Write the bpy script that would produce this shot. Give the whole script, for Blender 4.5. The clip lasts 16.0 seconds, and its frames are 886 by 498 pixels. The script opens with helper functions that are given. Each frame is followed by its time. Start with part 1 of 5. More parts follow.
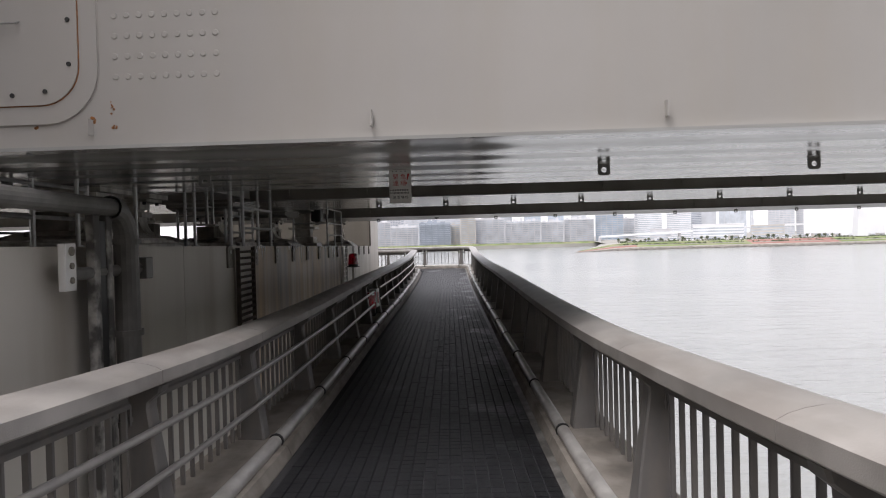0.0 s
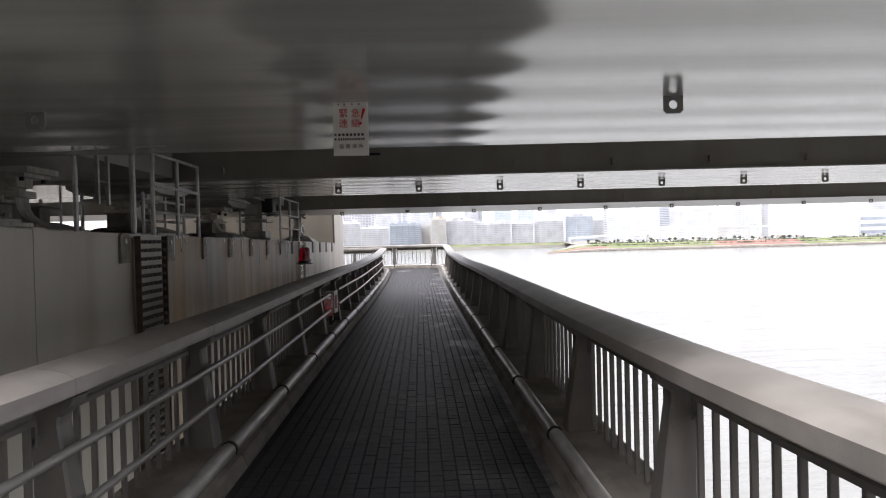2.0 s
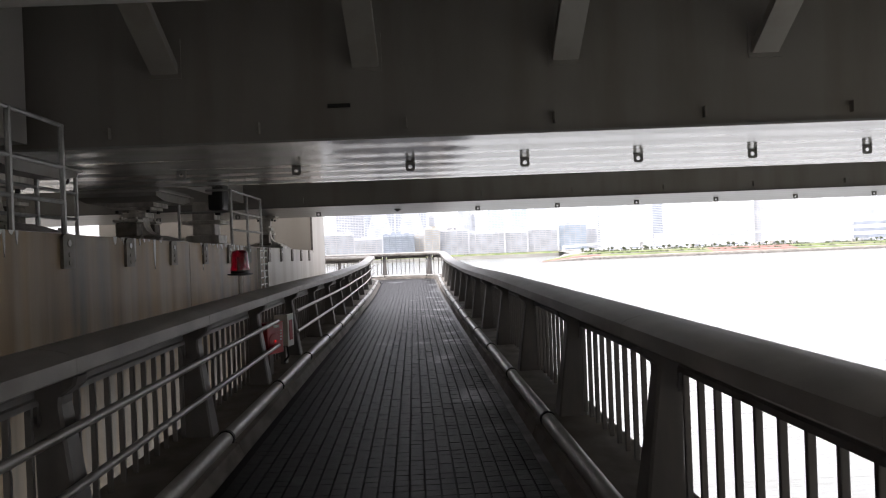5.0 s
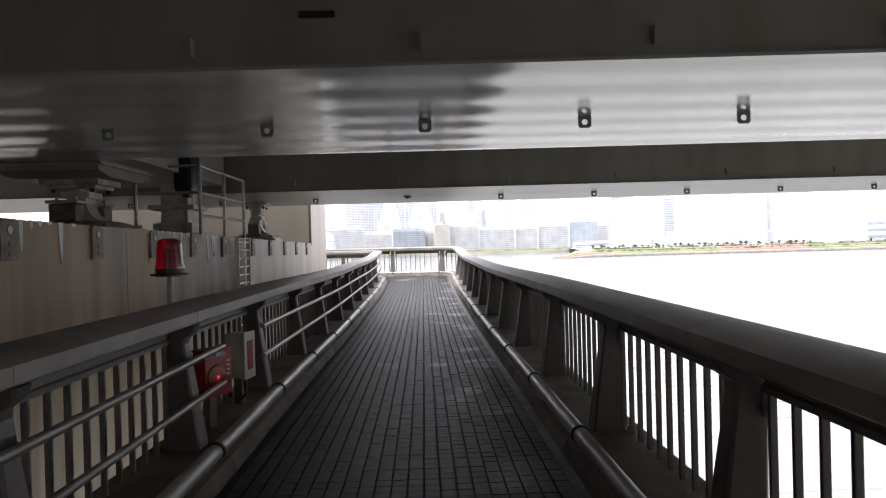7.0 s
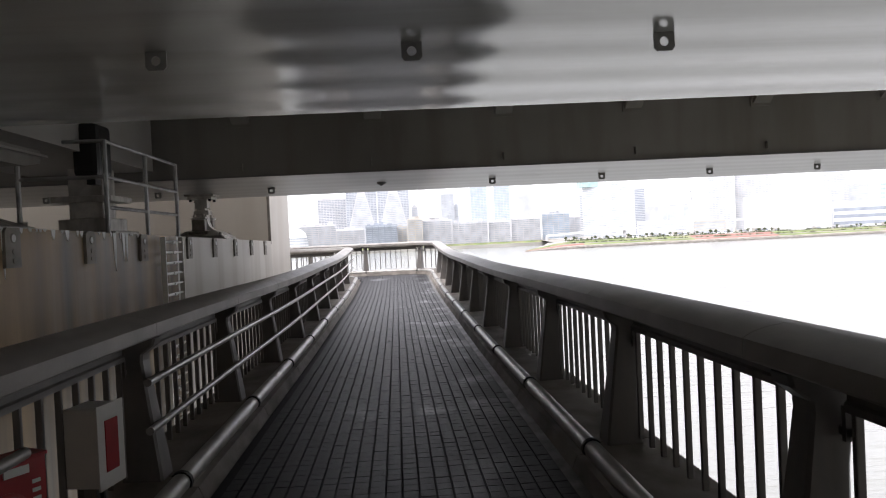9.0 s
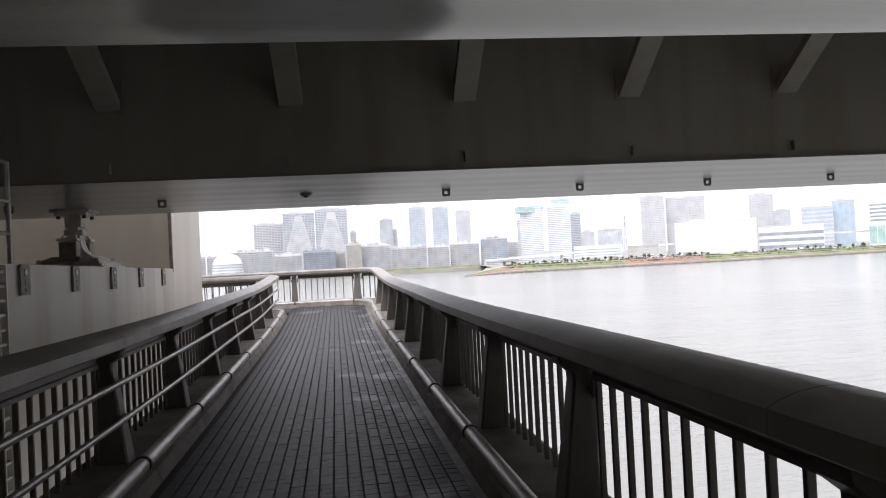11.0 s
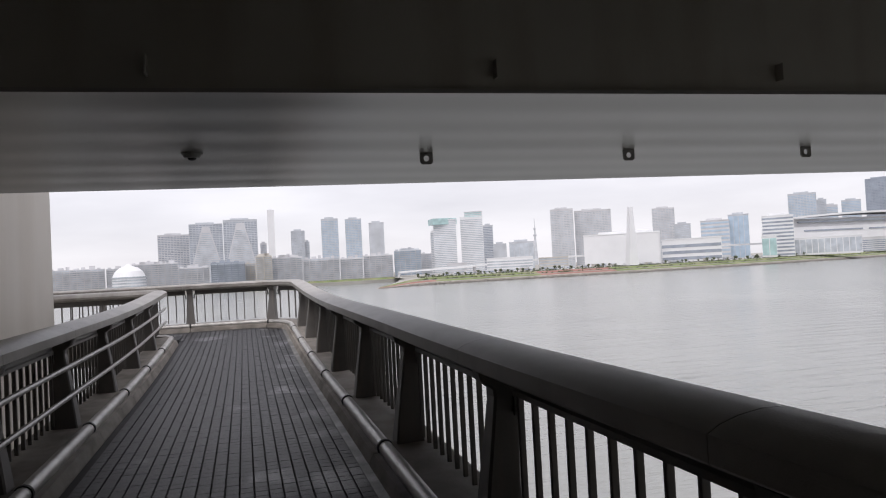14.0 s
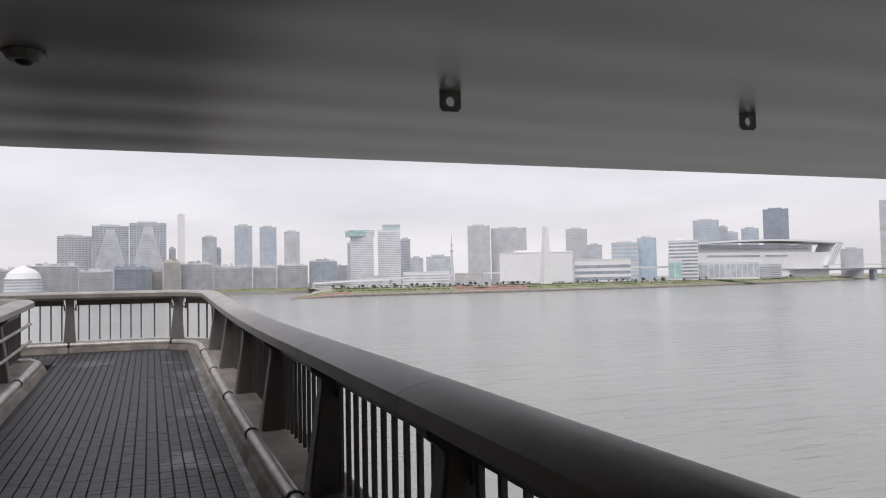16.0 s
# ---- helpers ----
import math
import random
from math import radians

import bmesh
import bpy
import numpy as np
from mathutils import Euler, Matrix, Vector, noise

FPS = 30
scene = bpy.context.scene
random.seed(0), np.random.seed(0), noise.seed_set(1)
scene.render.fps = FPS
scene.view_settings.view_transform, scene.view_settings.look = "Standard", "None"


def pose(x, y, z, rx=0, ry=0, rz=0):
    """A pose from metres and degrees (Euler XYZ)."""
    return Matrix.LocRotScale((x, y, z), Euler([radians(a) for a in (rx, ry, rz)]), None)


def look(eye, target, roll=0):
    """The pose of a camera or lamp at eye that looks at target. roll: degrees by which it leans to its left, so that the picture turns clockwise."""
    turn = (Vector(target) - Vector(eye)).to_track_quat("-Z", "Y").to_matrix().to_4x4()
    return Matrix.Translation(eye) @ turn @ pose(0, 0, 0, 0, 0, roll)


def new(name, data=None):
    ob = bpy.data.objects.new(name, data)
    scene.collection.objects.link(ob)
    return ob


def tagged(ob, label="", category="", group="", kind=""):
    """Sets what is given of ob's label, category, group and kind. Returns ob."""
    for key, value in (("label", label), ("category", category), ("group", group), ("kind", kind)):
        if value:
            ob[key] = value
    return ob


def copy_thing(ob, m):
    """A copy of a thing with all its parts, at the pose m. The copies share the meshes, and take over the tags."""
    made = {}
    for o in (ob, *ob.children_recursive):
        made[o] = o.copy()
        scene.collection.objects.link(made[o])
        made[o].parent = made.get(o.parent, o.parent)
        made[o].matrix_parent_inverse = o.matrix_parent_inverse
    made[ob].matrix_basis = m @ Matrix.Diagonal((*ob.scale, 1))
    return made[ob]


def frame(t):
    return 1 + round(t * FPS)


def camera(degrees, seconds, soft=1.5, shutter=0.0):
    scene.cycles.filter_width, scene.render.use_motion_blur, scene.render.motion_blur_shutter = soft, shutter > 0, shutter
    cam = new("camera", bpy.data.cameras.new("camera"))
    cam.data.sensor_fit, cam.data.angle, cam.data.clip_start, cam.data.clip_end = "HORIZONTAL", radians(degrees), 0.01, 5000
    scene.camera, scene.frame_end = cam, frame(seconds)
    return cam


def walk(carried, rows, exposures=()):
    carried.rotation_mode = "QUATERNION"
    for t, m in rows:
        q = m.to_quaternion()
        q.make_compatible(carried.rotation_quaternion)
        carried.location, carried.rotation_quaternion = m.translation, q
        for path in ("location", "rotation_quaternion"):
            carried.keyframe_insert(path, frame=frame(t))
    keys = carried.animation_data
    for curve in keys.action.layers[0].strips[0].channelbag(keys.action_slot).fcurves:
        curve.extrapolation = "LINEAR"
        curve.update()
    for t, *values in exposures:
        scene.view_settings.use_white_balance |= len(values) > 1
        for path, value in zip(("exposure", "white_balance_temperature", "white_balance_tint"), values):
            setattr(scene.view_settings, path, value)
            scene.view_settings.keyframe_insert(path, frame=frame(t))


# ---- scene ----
cam = camera(62.1, 16.0, soft=1.1)
PATH = [
    (0, (0.306, -1.523, 1.687), (0.288, 0.477, 1.657), -1.5),
    (0.5, (0.286, -0.903, 1.656), (0.267, 1.097, 1.619), -1.5),
    (1, (0.287, -0.215, 1.608), (0.286, 1.785, 1.578), -1.2),
    (1.5, (0.261, 0.433, 1.566), (0.292, 2.433, 1.539), -1.3),
    (2, (0.246, 1.098, 1.523), (0.308, 3.097, 1.494), -1.4),
    (2.5, (0.211, 1.721, 1.491), (0.311, 3.718, 1.463), -1.7),
    (3, (0.201, 2.376, 1.461), (0.323, 4.372, 1.431), -1.8),
    (3.5, (0.189, 2.998, 1.428), (0.325, 4.994, 1.416), -2.8),
    (4, (0.254, 3.617, 1.409), (0.376, 5.614, 1.406), -2.8),
    (6.5, (0.236, 6.859, 1.339), (0.274, 8.859, 1.336), -1.5),
    (7, (0.207, 7.484, 1.345), (0.26, 9.483, 1.332), -1.5),
    (7.5, (0.127, 8.116, 1.344), (0.202, 10.114, 1.327), -2.1),
    (8, (0.12, 8.732, 1.355), (0.225, 10.729, 1.329), -2.0),
    (8.5, (0.099, 9.328, 1.353), (0.208, 11.325, 1.321), -2.4),
    (11, (0.247, 12.632, 1.363), (0.54, 14.611, 1.393), -2.9),
    (11.5, (0.224, 13.307, 1.368), (0.568, 15.277, 1.421), -2.8),
    (12, (0.25, 13.978, 1.392), (0.613, 15.944, 1.446), -2.9),
    (12.5, (0.246, 14.672, 1.382), (0.638, 16.633, 1.435), -3.7),
    (13, (0.256, 15.347, 1.384), (0.7, 17.297, 1.429), -3.1),
    (13.5, (0.247, 16.021, 1.388), (0.701, 17.968, 1.433), -4.0),
    (14, (0.262, 16.704, 1.35), (0.787, 18.634, 1.4), -3.0),
    (14.5, (0.31, 17.368, 1.363), (0.897, 19.279, 1.415), -2.9),
    (15, (0.376, 18.063, 1.374), (1.016, 19.957, 1.433), -1.9),
    (15.5, (0.358, 18.755, 1.39), (1.06, 20.626, 1.458), -1.6),
    (16, (0.39, 19.457, 1.392), (1.13, 21.313, 1.471), -1.1),
]
EXPOSURES = [(0.0, 0.8, 6400, 15), (1.5, 1.2, 6400, 15), (3.5, 1.46, 6400, 15), (6.5, 1.54, 6400, 15), (8.5, 1.40, 6400, 15), (11.0, 0.97, 6400, 15), (13.0, 0.49, 6350, 15), (16.0, 0.13, 6450, 15)]
walk(cam, [(t, look(e, g, r)) for t, e, g, r in PATH], EXPOSURES)

# ---------- world and light ----------
w = bpy.data.worlds.new("overcast_sky")
scene.world = w
w.use_nodes = True
nt = w.node_tree
bg = nt.nodes["Background"]
skyt = nt.nodes.new("ShaderNodeTexSky")
skyt.sky_type, skyt.sun_disc = "NISHITA", False
skyt.sun_elevation, skyt.sun_rotation = radians(60), radians(148)
skym = nt.nodes.new("ShaderNodeMix")
skym.data_type, skym.blend_type = "RGBA", "MIX"
skys = nt.nodes.new("ShaderNodeVectorMath")
skys.operation = "SCALE"
skys.inputs["Scale"].default_value = 0.10
nt.links.new(skyt.outputs[0], skys.inputs[0])
skym.inputs["Factor"].default_value = 0.88
nt.links.new(skys.outputs[0], skym.inputs["A"])
tc = nt.nodes.new("ShaderNodeTexCoord")
mp = nt.nodes.new("ShaderNodeMapping")
mp.inputs["Scale"].default_value = (1.5, 1.5, 7.0)
cn = nt.nodes.new("ShaderNodeTexNoise")
cn.inputs["Scale"].default_value, cn.inputs["Detail"].default_value = 2.2, 5.0
cr = nt.nodes.new("ShaderNodeValToRGB")
cr.color_ramp.elements[0].position, cr.color_ramp.elements[0].color = 0.3, (0.67, 0.663, 0.68, 1)
cr.color_ramp.elements[1].position, cr.color_ramp.elements[1].color = 0.7, (0.84, 0.832, 0.842, 1)
nt.links.new(tc.outputs["Generated"], mp.inputs[0])
nt.links.new(mp.outputs[0], cn.inputs["Vector"])
nt.links.new(cn.outputs[0], cr.inputs[0])
nt.links.new(cr.outputs[0], skym.inputs["B"])
nt.links.new(skym.outputs["Result"], bg.inputs[0])
bg.inputs[1].default_value = 1.0
sun = new("sun", bpy.data.lights.new("sun", "SUN"))
sun.data.energy, sun.data.angle, sun.data.color = 1.8, radians(40), (1.0, 0.97, 0.93)
sun.matrix_world = look((0, 0, 50), (15, 24.5, 0))


# ---------- materials ----------
def mat(name, color, rough=0.6, metal=0.0, var=0.15, scale=3.0, bump=0.15, fine=60.0, stain=None, stretch=(1, 1, 1), coat=0.0, spec=0.5, isl=0.0, obj=0.0):
    """Paint, concrete or metal with blotches, grain and, on request, stains along one direction."""
    m = bpy.data.materials.new(name)
    m.use_nodes = True
    t = m.node_tree
    p = t.nodes["Principled BSDF"]
    p.inputs["Roughness"].default_value, p.inputs["Metallic"].default_value = rough, metal
    p.inputs["Coat Weight"].default_value, p.inputs["Coat Roughness"].default_value = coat, 0.12
    p.inputs["Specular IOR Level"].default_value = spec
    co = t.nodes.new("ShaderNodeTexCoord")
    ma = t.nodes.new("ShaderNodeMapping")
    ma.inputs["Scale"].default_value = stretch
    geo = t.nodes.new("ShaderNodeNewGeometry")
    t.links.new(geo.outputs["Position"], ma.inputs[0])
    n1 = t.nodes.new("ShaderNodeTexNoise")
    n1.inputs["Scale"].default_value, n1.inputs["Detail"].default_value = scale, 6.0
    n2 = t.nodes.new("ShaderNodeTexNoise")
    n2.inputs["Scale"].default_value, n2.inputs["Detail"].default_value = fine, 3.0
    t.links.new(ma.outputs[0], n1.inputs["Vector"])
    t.links.new(geo.outputs["Position"], n2.inputs["Vector"])
    r = t.nodes.new("ShaderNodeValToRGB")
    lo = [c * (1 - var) for c in color]
    hi = [min(1, c * (1 + var)) for c in color]
    r.color_ramp.elements[0].position, r.color_ramp.elements[0].color = 0.32, (*lo, 1)
    r.color_ramp.elements[1].position, r.color_ramp.elements[1].color = 0.68, (*hi, 1)
    t.links.new(n1.outputs[0], r.inputs[0])
    out = r.outputs[0]
    if isl or obj:
        hs = t.nodes.new("ShaderNodeHueSaturation")
        mr = t.nodes.new("ShaderNodeMapRange")
        k = isl or obj
        mr.inputs["To Min"].default_value, mr.inputs["To Max"].default_value = 1 - k, 1 + k
        if isl:
            t.links.new(geo.outputs["Random Per Island"], mr.inputs[0])
        else:
            oi = t.nodes.new("ShaderNodeObjectInfo")
            t.links.new(oi.outputs["Random"], mr.inputs[0])
        t.links.new(mr.outputs[0], hs.inputs["Value"])
        t.links.new(out, hs.inputs["Color"])
        out = hs.outputs[0]
    if stain:
        col, amount, st, sc = stain
        m2 = t.nodes.new("ShaderNodeMapping")
        m2.inputs["Scale"].default_value = st
        t.links.new(geo.outputs["Position"], m2.inputs[0])
        n3 = t.nodes.new("ShaderNodeTexNoise")
        n3.inputs["Scale"].default_value, n3.inputs["Detail"].default_value = sc, 7.0
        t.links.new(m2.outputs[0], n3.inputs["Vector"])
        r3 = t.nodes.new("ShaderNodeValToRGB")
        r3.color_ramp.elements[0].position, r3.color_ramp.elements[1].position = 0.46, 0.66
        t.links.new(n3.outputs[0], r3.inputs[0])
        mu = t.nodes.new("ShaderNodeMath")
        mu.operation = "MULTIPLY"
        mu.inputs[1].default_value = amount
        t.links.new(r3.outputs[0], mu.inputs[0])
        mx = t.nodes.new("ShaderNodeMix")
        mx.data_type = "RGBA"
        mx.inputs["B"].default_value = (*col, 1)
        t.links.new(mu.outputs[0], mx.inputs["Factor"])
        t.links.new(out, mx.inputs["A"])
        out = mx.outputs["Result"]
    t.links.new(out, p.inputs["Base Color"])
    rr = t.nodes.new("ShaderNodeMapRange")
    rr.inputs["To Min"].default_value, rr.inputs["To Max"].default_value = max(0.03, rough * 0.8), min(1, rough * 1.2)
    t.links.new(n1.outputs[0], rr.inputs[0])
    t.links.new(rr.outputs[0], p.inputs["Roughness"])
    if bump:
        b = t.nodes.new("ShaderNodeBump")
        b.inputs["Strength"].default_value, b.inputs["Distance"].default_value = bump, 0.004
        t.links.new(n2.outputs[0], b.inputs["Height"])
        t.links.new(b.outputs[0], p.inputs["Normal"])
    return m


def gloss_paint(name, color, rough=0.14):
    """Glossy enamel of the girder soffits, rolled plate with long shallow waves and faint run marks."""
    m = mat(name, color, rough=rough, var=0.10, scale=0.7, bump=0.0, stretch=(0.25, 2.5, 1), spec=0.75, stain=((0.25, 0.24, 0.22), 0.25, (0.3, 3, 1), 1.3))
    t = m.node_tree
    p = t.nodes["Principled BSDF"]
    geo = t.nodes.new("ShaderNodeNewGeometry")
    a = t.nodes.new("ShaderNodeMapping")
    a.inputs["Scale"].default_value = (0.06, 1.0, 1.0)
    t.links.new(geo.outputs["Position"], a.inputs[0])
    wv = t.nodes.new("ShaderNodeTexWave")
    wv.wave_type, wv.bands_direction = "BANDS", "Y"
    wv.inputs["Scale"].default_value, wv.inputs["Distortion"].default_value, wv.inputs["Detail Scale"].default_value = 0.42, 1.2, 1.5
    t.links.new(a.outputs[0], wv.inputs["Vector"])
    b = t.nodes.new("ShaderNodeBump")
    b.inputs["Strength"].default_value, b.inputs["Distance"].default_value = 0.3, 0.02
    t.links.new(wv.outputs["Fac"], b.inputs["Height"])
    t.links.new(b.outputs[0], p.inputs["Normal"])
    return m


M_GIRDER = mat("girder_paint", (0.45, 0.434, 0.41), rough=0.4, var=0.06, scale=0.6, bump=0.05, stain=((0.42, 0.38, 0.32), 0.25, (1.2, 1.2, 0.15), 2.0))
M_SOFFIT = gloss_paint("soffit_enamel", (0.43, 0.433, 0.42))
# Third girder's soffit: darker and rougher than the enamel of the other two.
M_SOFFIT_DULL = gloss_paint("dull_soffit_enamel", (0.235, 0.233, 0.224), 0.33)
# Inner girders: the girder paint darkened, with the bridge's shade put into its colour.
M_GIRDER_SHADED = mat("shaded_girder_paint", (0.33, 0.318, 0.29), rough=0.45, var=0.08, scale=0.6, bump=0.05, stain=((0.22, 0.19, 0.15), 0.4, (1.2, 1.2, 0.15), 2.0))
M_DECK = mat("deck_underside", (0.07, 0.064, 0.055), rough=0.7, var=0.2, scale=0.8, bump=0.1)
M_STEEL = mat("galvanised_steel", (0.42, 0.42, 0.41), rough=0.45, metal=0.6, var=0.2, scale=8)
M_LUG = mat("lug_paint", (0.26, 0.26, 0.25), rough=0.5, var=0.15, scale=10)
M_HOLE = mat("hole_dark", (0.03, 0.03, 0.03), rough=0.8, var=0.1)
M_LIGHTHOLE = mat("pale_primer", (0.7, 0.7, 0.69), rough=0.5, var=0.05)
M_RUST = mat("rust", (0.28, 0.12, 0.04), rough=0.9, var=0.5, scale=40, bump=0.4)
M_SEAL = mat("grey_sealant", (0.40, 0.38, 0.35), rough=0.6, var=0.1)
M_RAIL = mat("rail_paint", (0.36, 0.34, 0.315), rough=0.36, var=0.2, scale=3.0, bump=0.22, fine=190, stain=((0.24, 0.21, 0.185), 0.5, (2, 0.6, 2), 3.0))
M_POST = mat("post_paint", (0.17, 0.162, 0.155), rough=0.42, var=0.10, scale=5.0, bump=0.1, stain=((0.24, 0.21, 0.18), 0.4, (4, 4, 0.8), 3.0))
M_PIPE = mat("handrail_pipe", (0.36, 0.345, 0.325), rough=0.3, metal=0.35, var=0.1, scale=6)
M_CURB = mat("curb_concrete", (0.26, 0.235, 0.206), rough=0.75, var=0.2, scale=4, bump=0.3, fine=120, stain=((0.09, 0.076, 0.062), 0.6, (2, 1, 3), 2.0), obj=0.08)
M_LIP = mat("curb_lip_metal", (0.53, 0.515, 0.49), rough=0.36, metal=0.25, var=0.15, scale=5, stain=((0.2, 0.18, 0.16), 0.4, (3, 1, 3), 3.0))
M_DARK = mat("dark_rubber", (0.03, 0.03, 0.03), rough=0.7, var=0.2)
M_SLAB = mat("joint_mortar", (0.035, 0.035, 0.037), rough=0.85, var=0.3, scale=5, bump=0.3)
M_PIER = mat("pier_paint", (0.23, 0.16, 0.088), rough=0.5, var=0.75, scale=2.6, bump=0.12, stretch=(1, 1, 0.09), stain=((0.50, 0.45, 0.37), 0.42, (0.9, 0.9, 0.05), 3.1))
M_PIER_CLEAN = mat("clean_pier_paint", (0.56, 0.53, 0.475), rough=0.5, var=0.07, scale=0.5, bump=0.1, stain=((0.30, 0.25, 0.19), 0.45, (1.2, 1.2, 0.08), 1.3))
M_COLUMN = mat("column_paint", (0.62, 0.58, 0.52), rough=0.55, var=0.06, scale=0.6, bump=0.1, stain=((0.4, 0.34, 0.27), 0.25, (1, 1, 0.1), 1.5))
M_BEARING = mat("bearing_paint", (0.62, 0.595, 0.545), rough=0.5, var=0.2, scale=6, bump=0.2, stain=((0.16, 0.12, 0.09), 0.5, (3, 3, 0.6), 2.0))
M_PLATE = mat("weathered_plate", (0.22, 0.20, 0.17), rough=0.6, var=0.3, scale=8, bump=0.2)
M_STEPS = mat("rusty_step_steel", (0.075, 0.058, 0.045), rough=0.75, var=0.4, scale=12, bump=0.3)
M_WHITE = mat("white_enamel", (0.75, 0.74, 0.71), rough=0.35, var=0.05, scale=5, bump=0.05)
M_RED = mat("red_enamel", (0.36, 0.01, 0.016), rough=0.35, var=0.15, scale=8, bump=0.05)
M_REDINK = mat("red_ink", (0.50, 0.02, 0.02), rough=0.6, var=0.1)
M_BLACKINK = mat("black_ink", (0.03, 0.03, 0.03), rough=0.6, var=0.1)
M_BLACK = mat("black_plastic", (0.025, 0.025, 0.025), rough=0.45, var=0.15)
M_PEEL = mat("peeling_pipe_paint", (0.10, 0.095, 0.09), rough=0.6, var=0.3, scale=5, bump=0.4, stain=((0.55, 0.53, 0.50), 0.9, (1, 1, 1), 5.0))
M_PIPEGREY = mat("grey_pipe_paint", (0.17, 0.165, 0.155), rough=0.5, var=0.25, scale=4, bump=0.3)


def red_plastic():
    m = mat("red_lens", (0.42, 0.001, 0.016), rough=0.10, var=0.1, bump=0.0)
    p = m.node_tree.nodes["Principled BSDF"]
    p.inputs["Transmission Weight"].default_value = 0.75
    return m


M_LENS = red_plastic()


def lamp_red():
    m = mat("red_pilot_lamp", (0.8, 0.02, 0.02), rough=0.3, bump=0)
    p = m.node_tree.nodes["Principled BSDF"]
    p.inputs["Emission Color"].default_value = (1, 0.03, 0.03, 1)
    p.inputs["Emission Strength"].default_value = 0.3
    return m


M_PILOT = lamp_red()


def paver_mat(name, by_island):
    """Dark blue-grey clay pavers, each a little different, with a damp band along the gutter side."""
    m = mat(name, (0.0125, 0.0128, 0.0152), rough=0.45, var=0.3, scale=9, bump=0.6, fine=220, spec=0.68, isl=0.28 if by_island else 0, obj=0 if by_island else 0.28)
    t = m.node_tree
    p = t.nodes["Principled BSDF"]
    geo = t.nodes.new("ShaderNodeNewGeometry")
    sp = t.nodes.new("ShaderNodeSeparateXYZ")
    t.links.new(geo.outputs["Position"], sp.inputs[0])
    ma = t.nodes.new("ShaderNodeMapping")
    ma.inputs["Scale"].default_value = (1.2, 0.9, 1)
    t.links.new(geo.outputs["Position"], ma.inputs[0])
    n = t.nodes.new("ShaderNodeTexNoise")
    n.inputs["Scale"].default_value, n.inputs["Detail"].default_value = 1.1, 4.0
    t.links.new(ma.outputs[0], n.inputs["Vector"])
    band = t.nodes.new("ShaderNodeMapRange")
    band.inputs["From Min"].default_value, band.inputs["From Max"].default_value = 0.35, 0.85
    t.links.new(sp.outputs["X"], band.inputs[0])
    ad = t.nodes.new("ShaderNodeMath")
    ad.operation = "MULTIPLY_ADD"
    ad.inputs[1].default_value, ad.inputs[2].default_value = 0.16, -0.14
    t.links.new(band.outputs[0], ad.inputs[0])
    su = t.nodes.new("ShaderNodeMath")
    t.links.new(n.outputs[0], su.inputs[0])
    t.links.new(ad.outputs[0], su.inputs[1])
    wet = t.nodes.new("ShaderNodeMapRange")
    wet.inputs["From Min"].default_value, wet.inputs["From Max"].default_value = 0.50, 0.60
    wet.inputs["To Min"].default_value, wet.inputs["To Max"].default_value = 0.50, 0.30
    t.links.new(su.outputs[0], wet.inputs[0])
    t.links.new(wet.outputs[0], p.inputs["Roughness"])
    return m


M_PAVER = paver_mat("clay_paver", True)
M_PAVER_ONE = paver_mat("clay_paver_single", False)


def water_mat():
    m = mat("harbour_water", (0.24, 0.247, 0.228), rough=0.2, var=0.10, scale=0.015, bump=0)
    t = m.node_tree
    p = t.nodes["Principled BSDF"]
    geo = t.nodes.new("ShaderNodeNewGeometry")
    ma = t.nodes.new("ShaderNodeMapping")
    ma.inputs["Scale"].default_value = (0.16, 0.8, 1.0)
    t.links.new(geo.outputs["Position"], ma.inputs[0])
    n = t.nodes.new("ShaderNodeTexNoise")
    n.inputs["Scale"].default_value, n.inputs["Detail"].default_value = 0.35, 7.0
    t.links.new(ma.outputs[0], n.inputs["Vector"])
    b = t.nodes.new("ShaderNodeBump")
    b.inputs["Strength"].default_value, b.inputs["Distance"].default_value = 0.8, 0.8
    t.links.new(n.outputs[0], b.inputs["Height"])
    t.links.new(b.outputs[0], p.inputs["Normal"])
    return m


M_WATER = water_mat()
M_GRASS = mat("bank_grass", (0.16, 0.20, 0.075), rough=0.9, var=0.35, scale=0.06, bump=0, stain=((0.30, 0.27, 0.18), 0.6, (1, 1, 1), 0.05))
M_REDBANK = mat("red_block_slope", (0.30, 0.16, 0.13), rough=0.9, var=0.2, scale=0.1, bump=0)
M_QUAY = mat("quay_stone", (0.30, 0.275, 0.24), rough=0.9, var=0.3, scale=0.3, bump=0)
M_ROCK = mat("shore_rock", (0.16, 0.15, 0.135), rough=0.9, var=0.4, scale=0.4, bump=0, isl=0.4)
M_LAND = mat("far_ground", (0.34, 0.33, 0.30), rough=0.9, var=0.2, scale=0.02, bump=0)
M_LEAF = mat("tree_leaves", (0.12, 0.145, 0.08), rough=0.8, var=0.35, scale=0.6, bump=0, isl=0.3)
M_TRUNK = mat("tree_bark", (0.12, 0.09, 0.07), rough=0.9, var=0.2)
M_B_WHITE = mat("facade_white", (0.75, 0.755, 0.765), rough=0.6, var=0.03, scale=0.05, bump=0)
M_B_PALE = mat("facade_pale_grey", (0.58, 0.58, 0.595), rough=0.6, var=0.08, scale=0.05, bump=0)
M_B_GREY = mat("facade_grey", (0.52, 0.54, 0.57), rough=0.5, var=0.1, scale=0.05, bump=0)
M_B_DARK = mat("facade_slate", (0.32, 0.355, 0.41), rough=0.4, var=0.1, scale=0.05, bump=0)
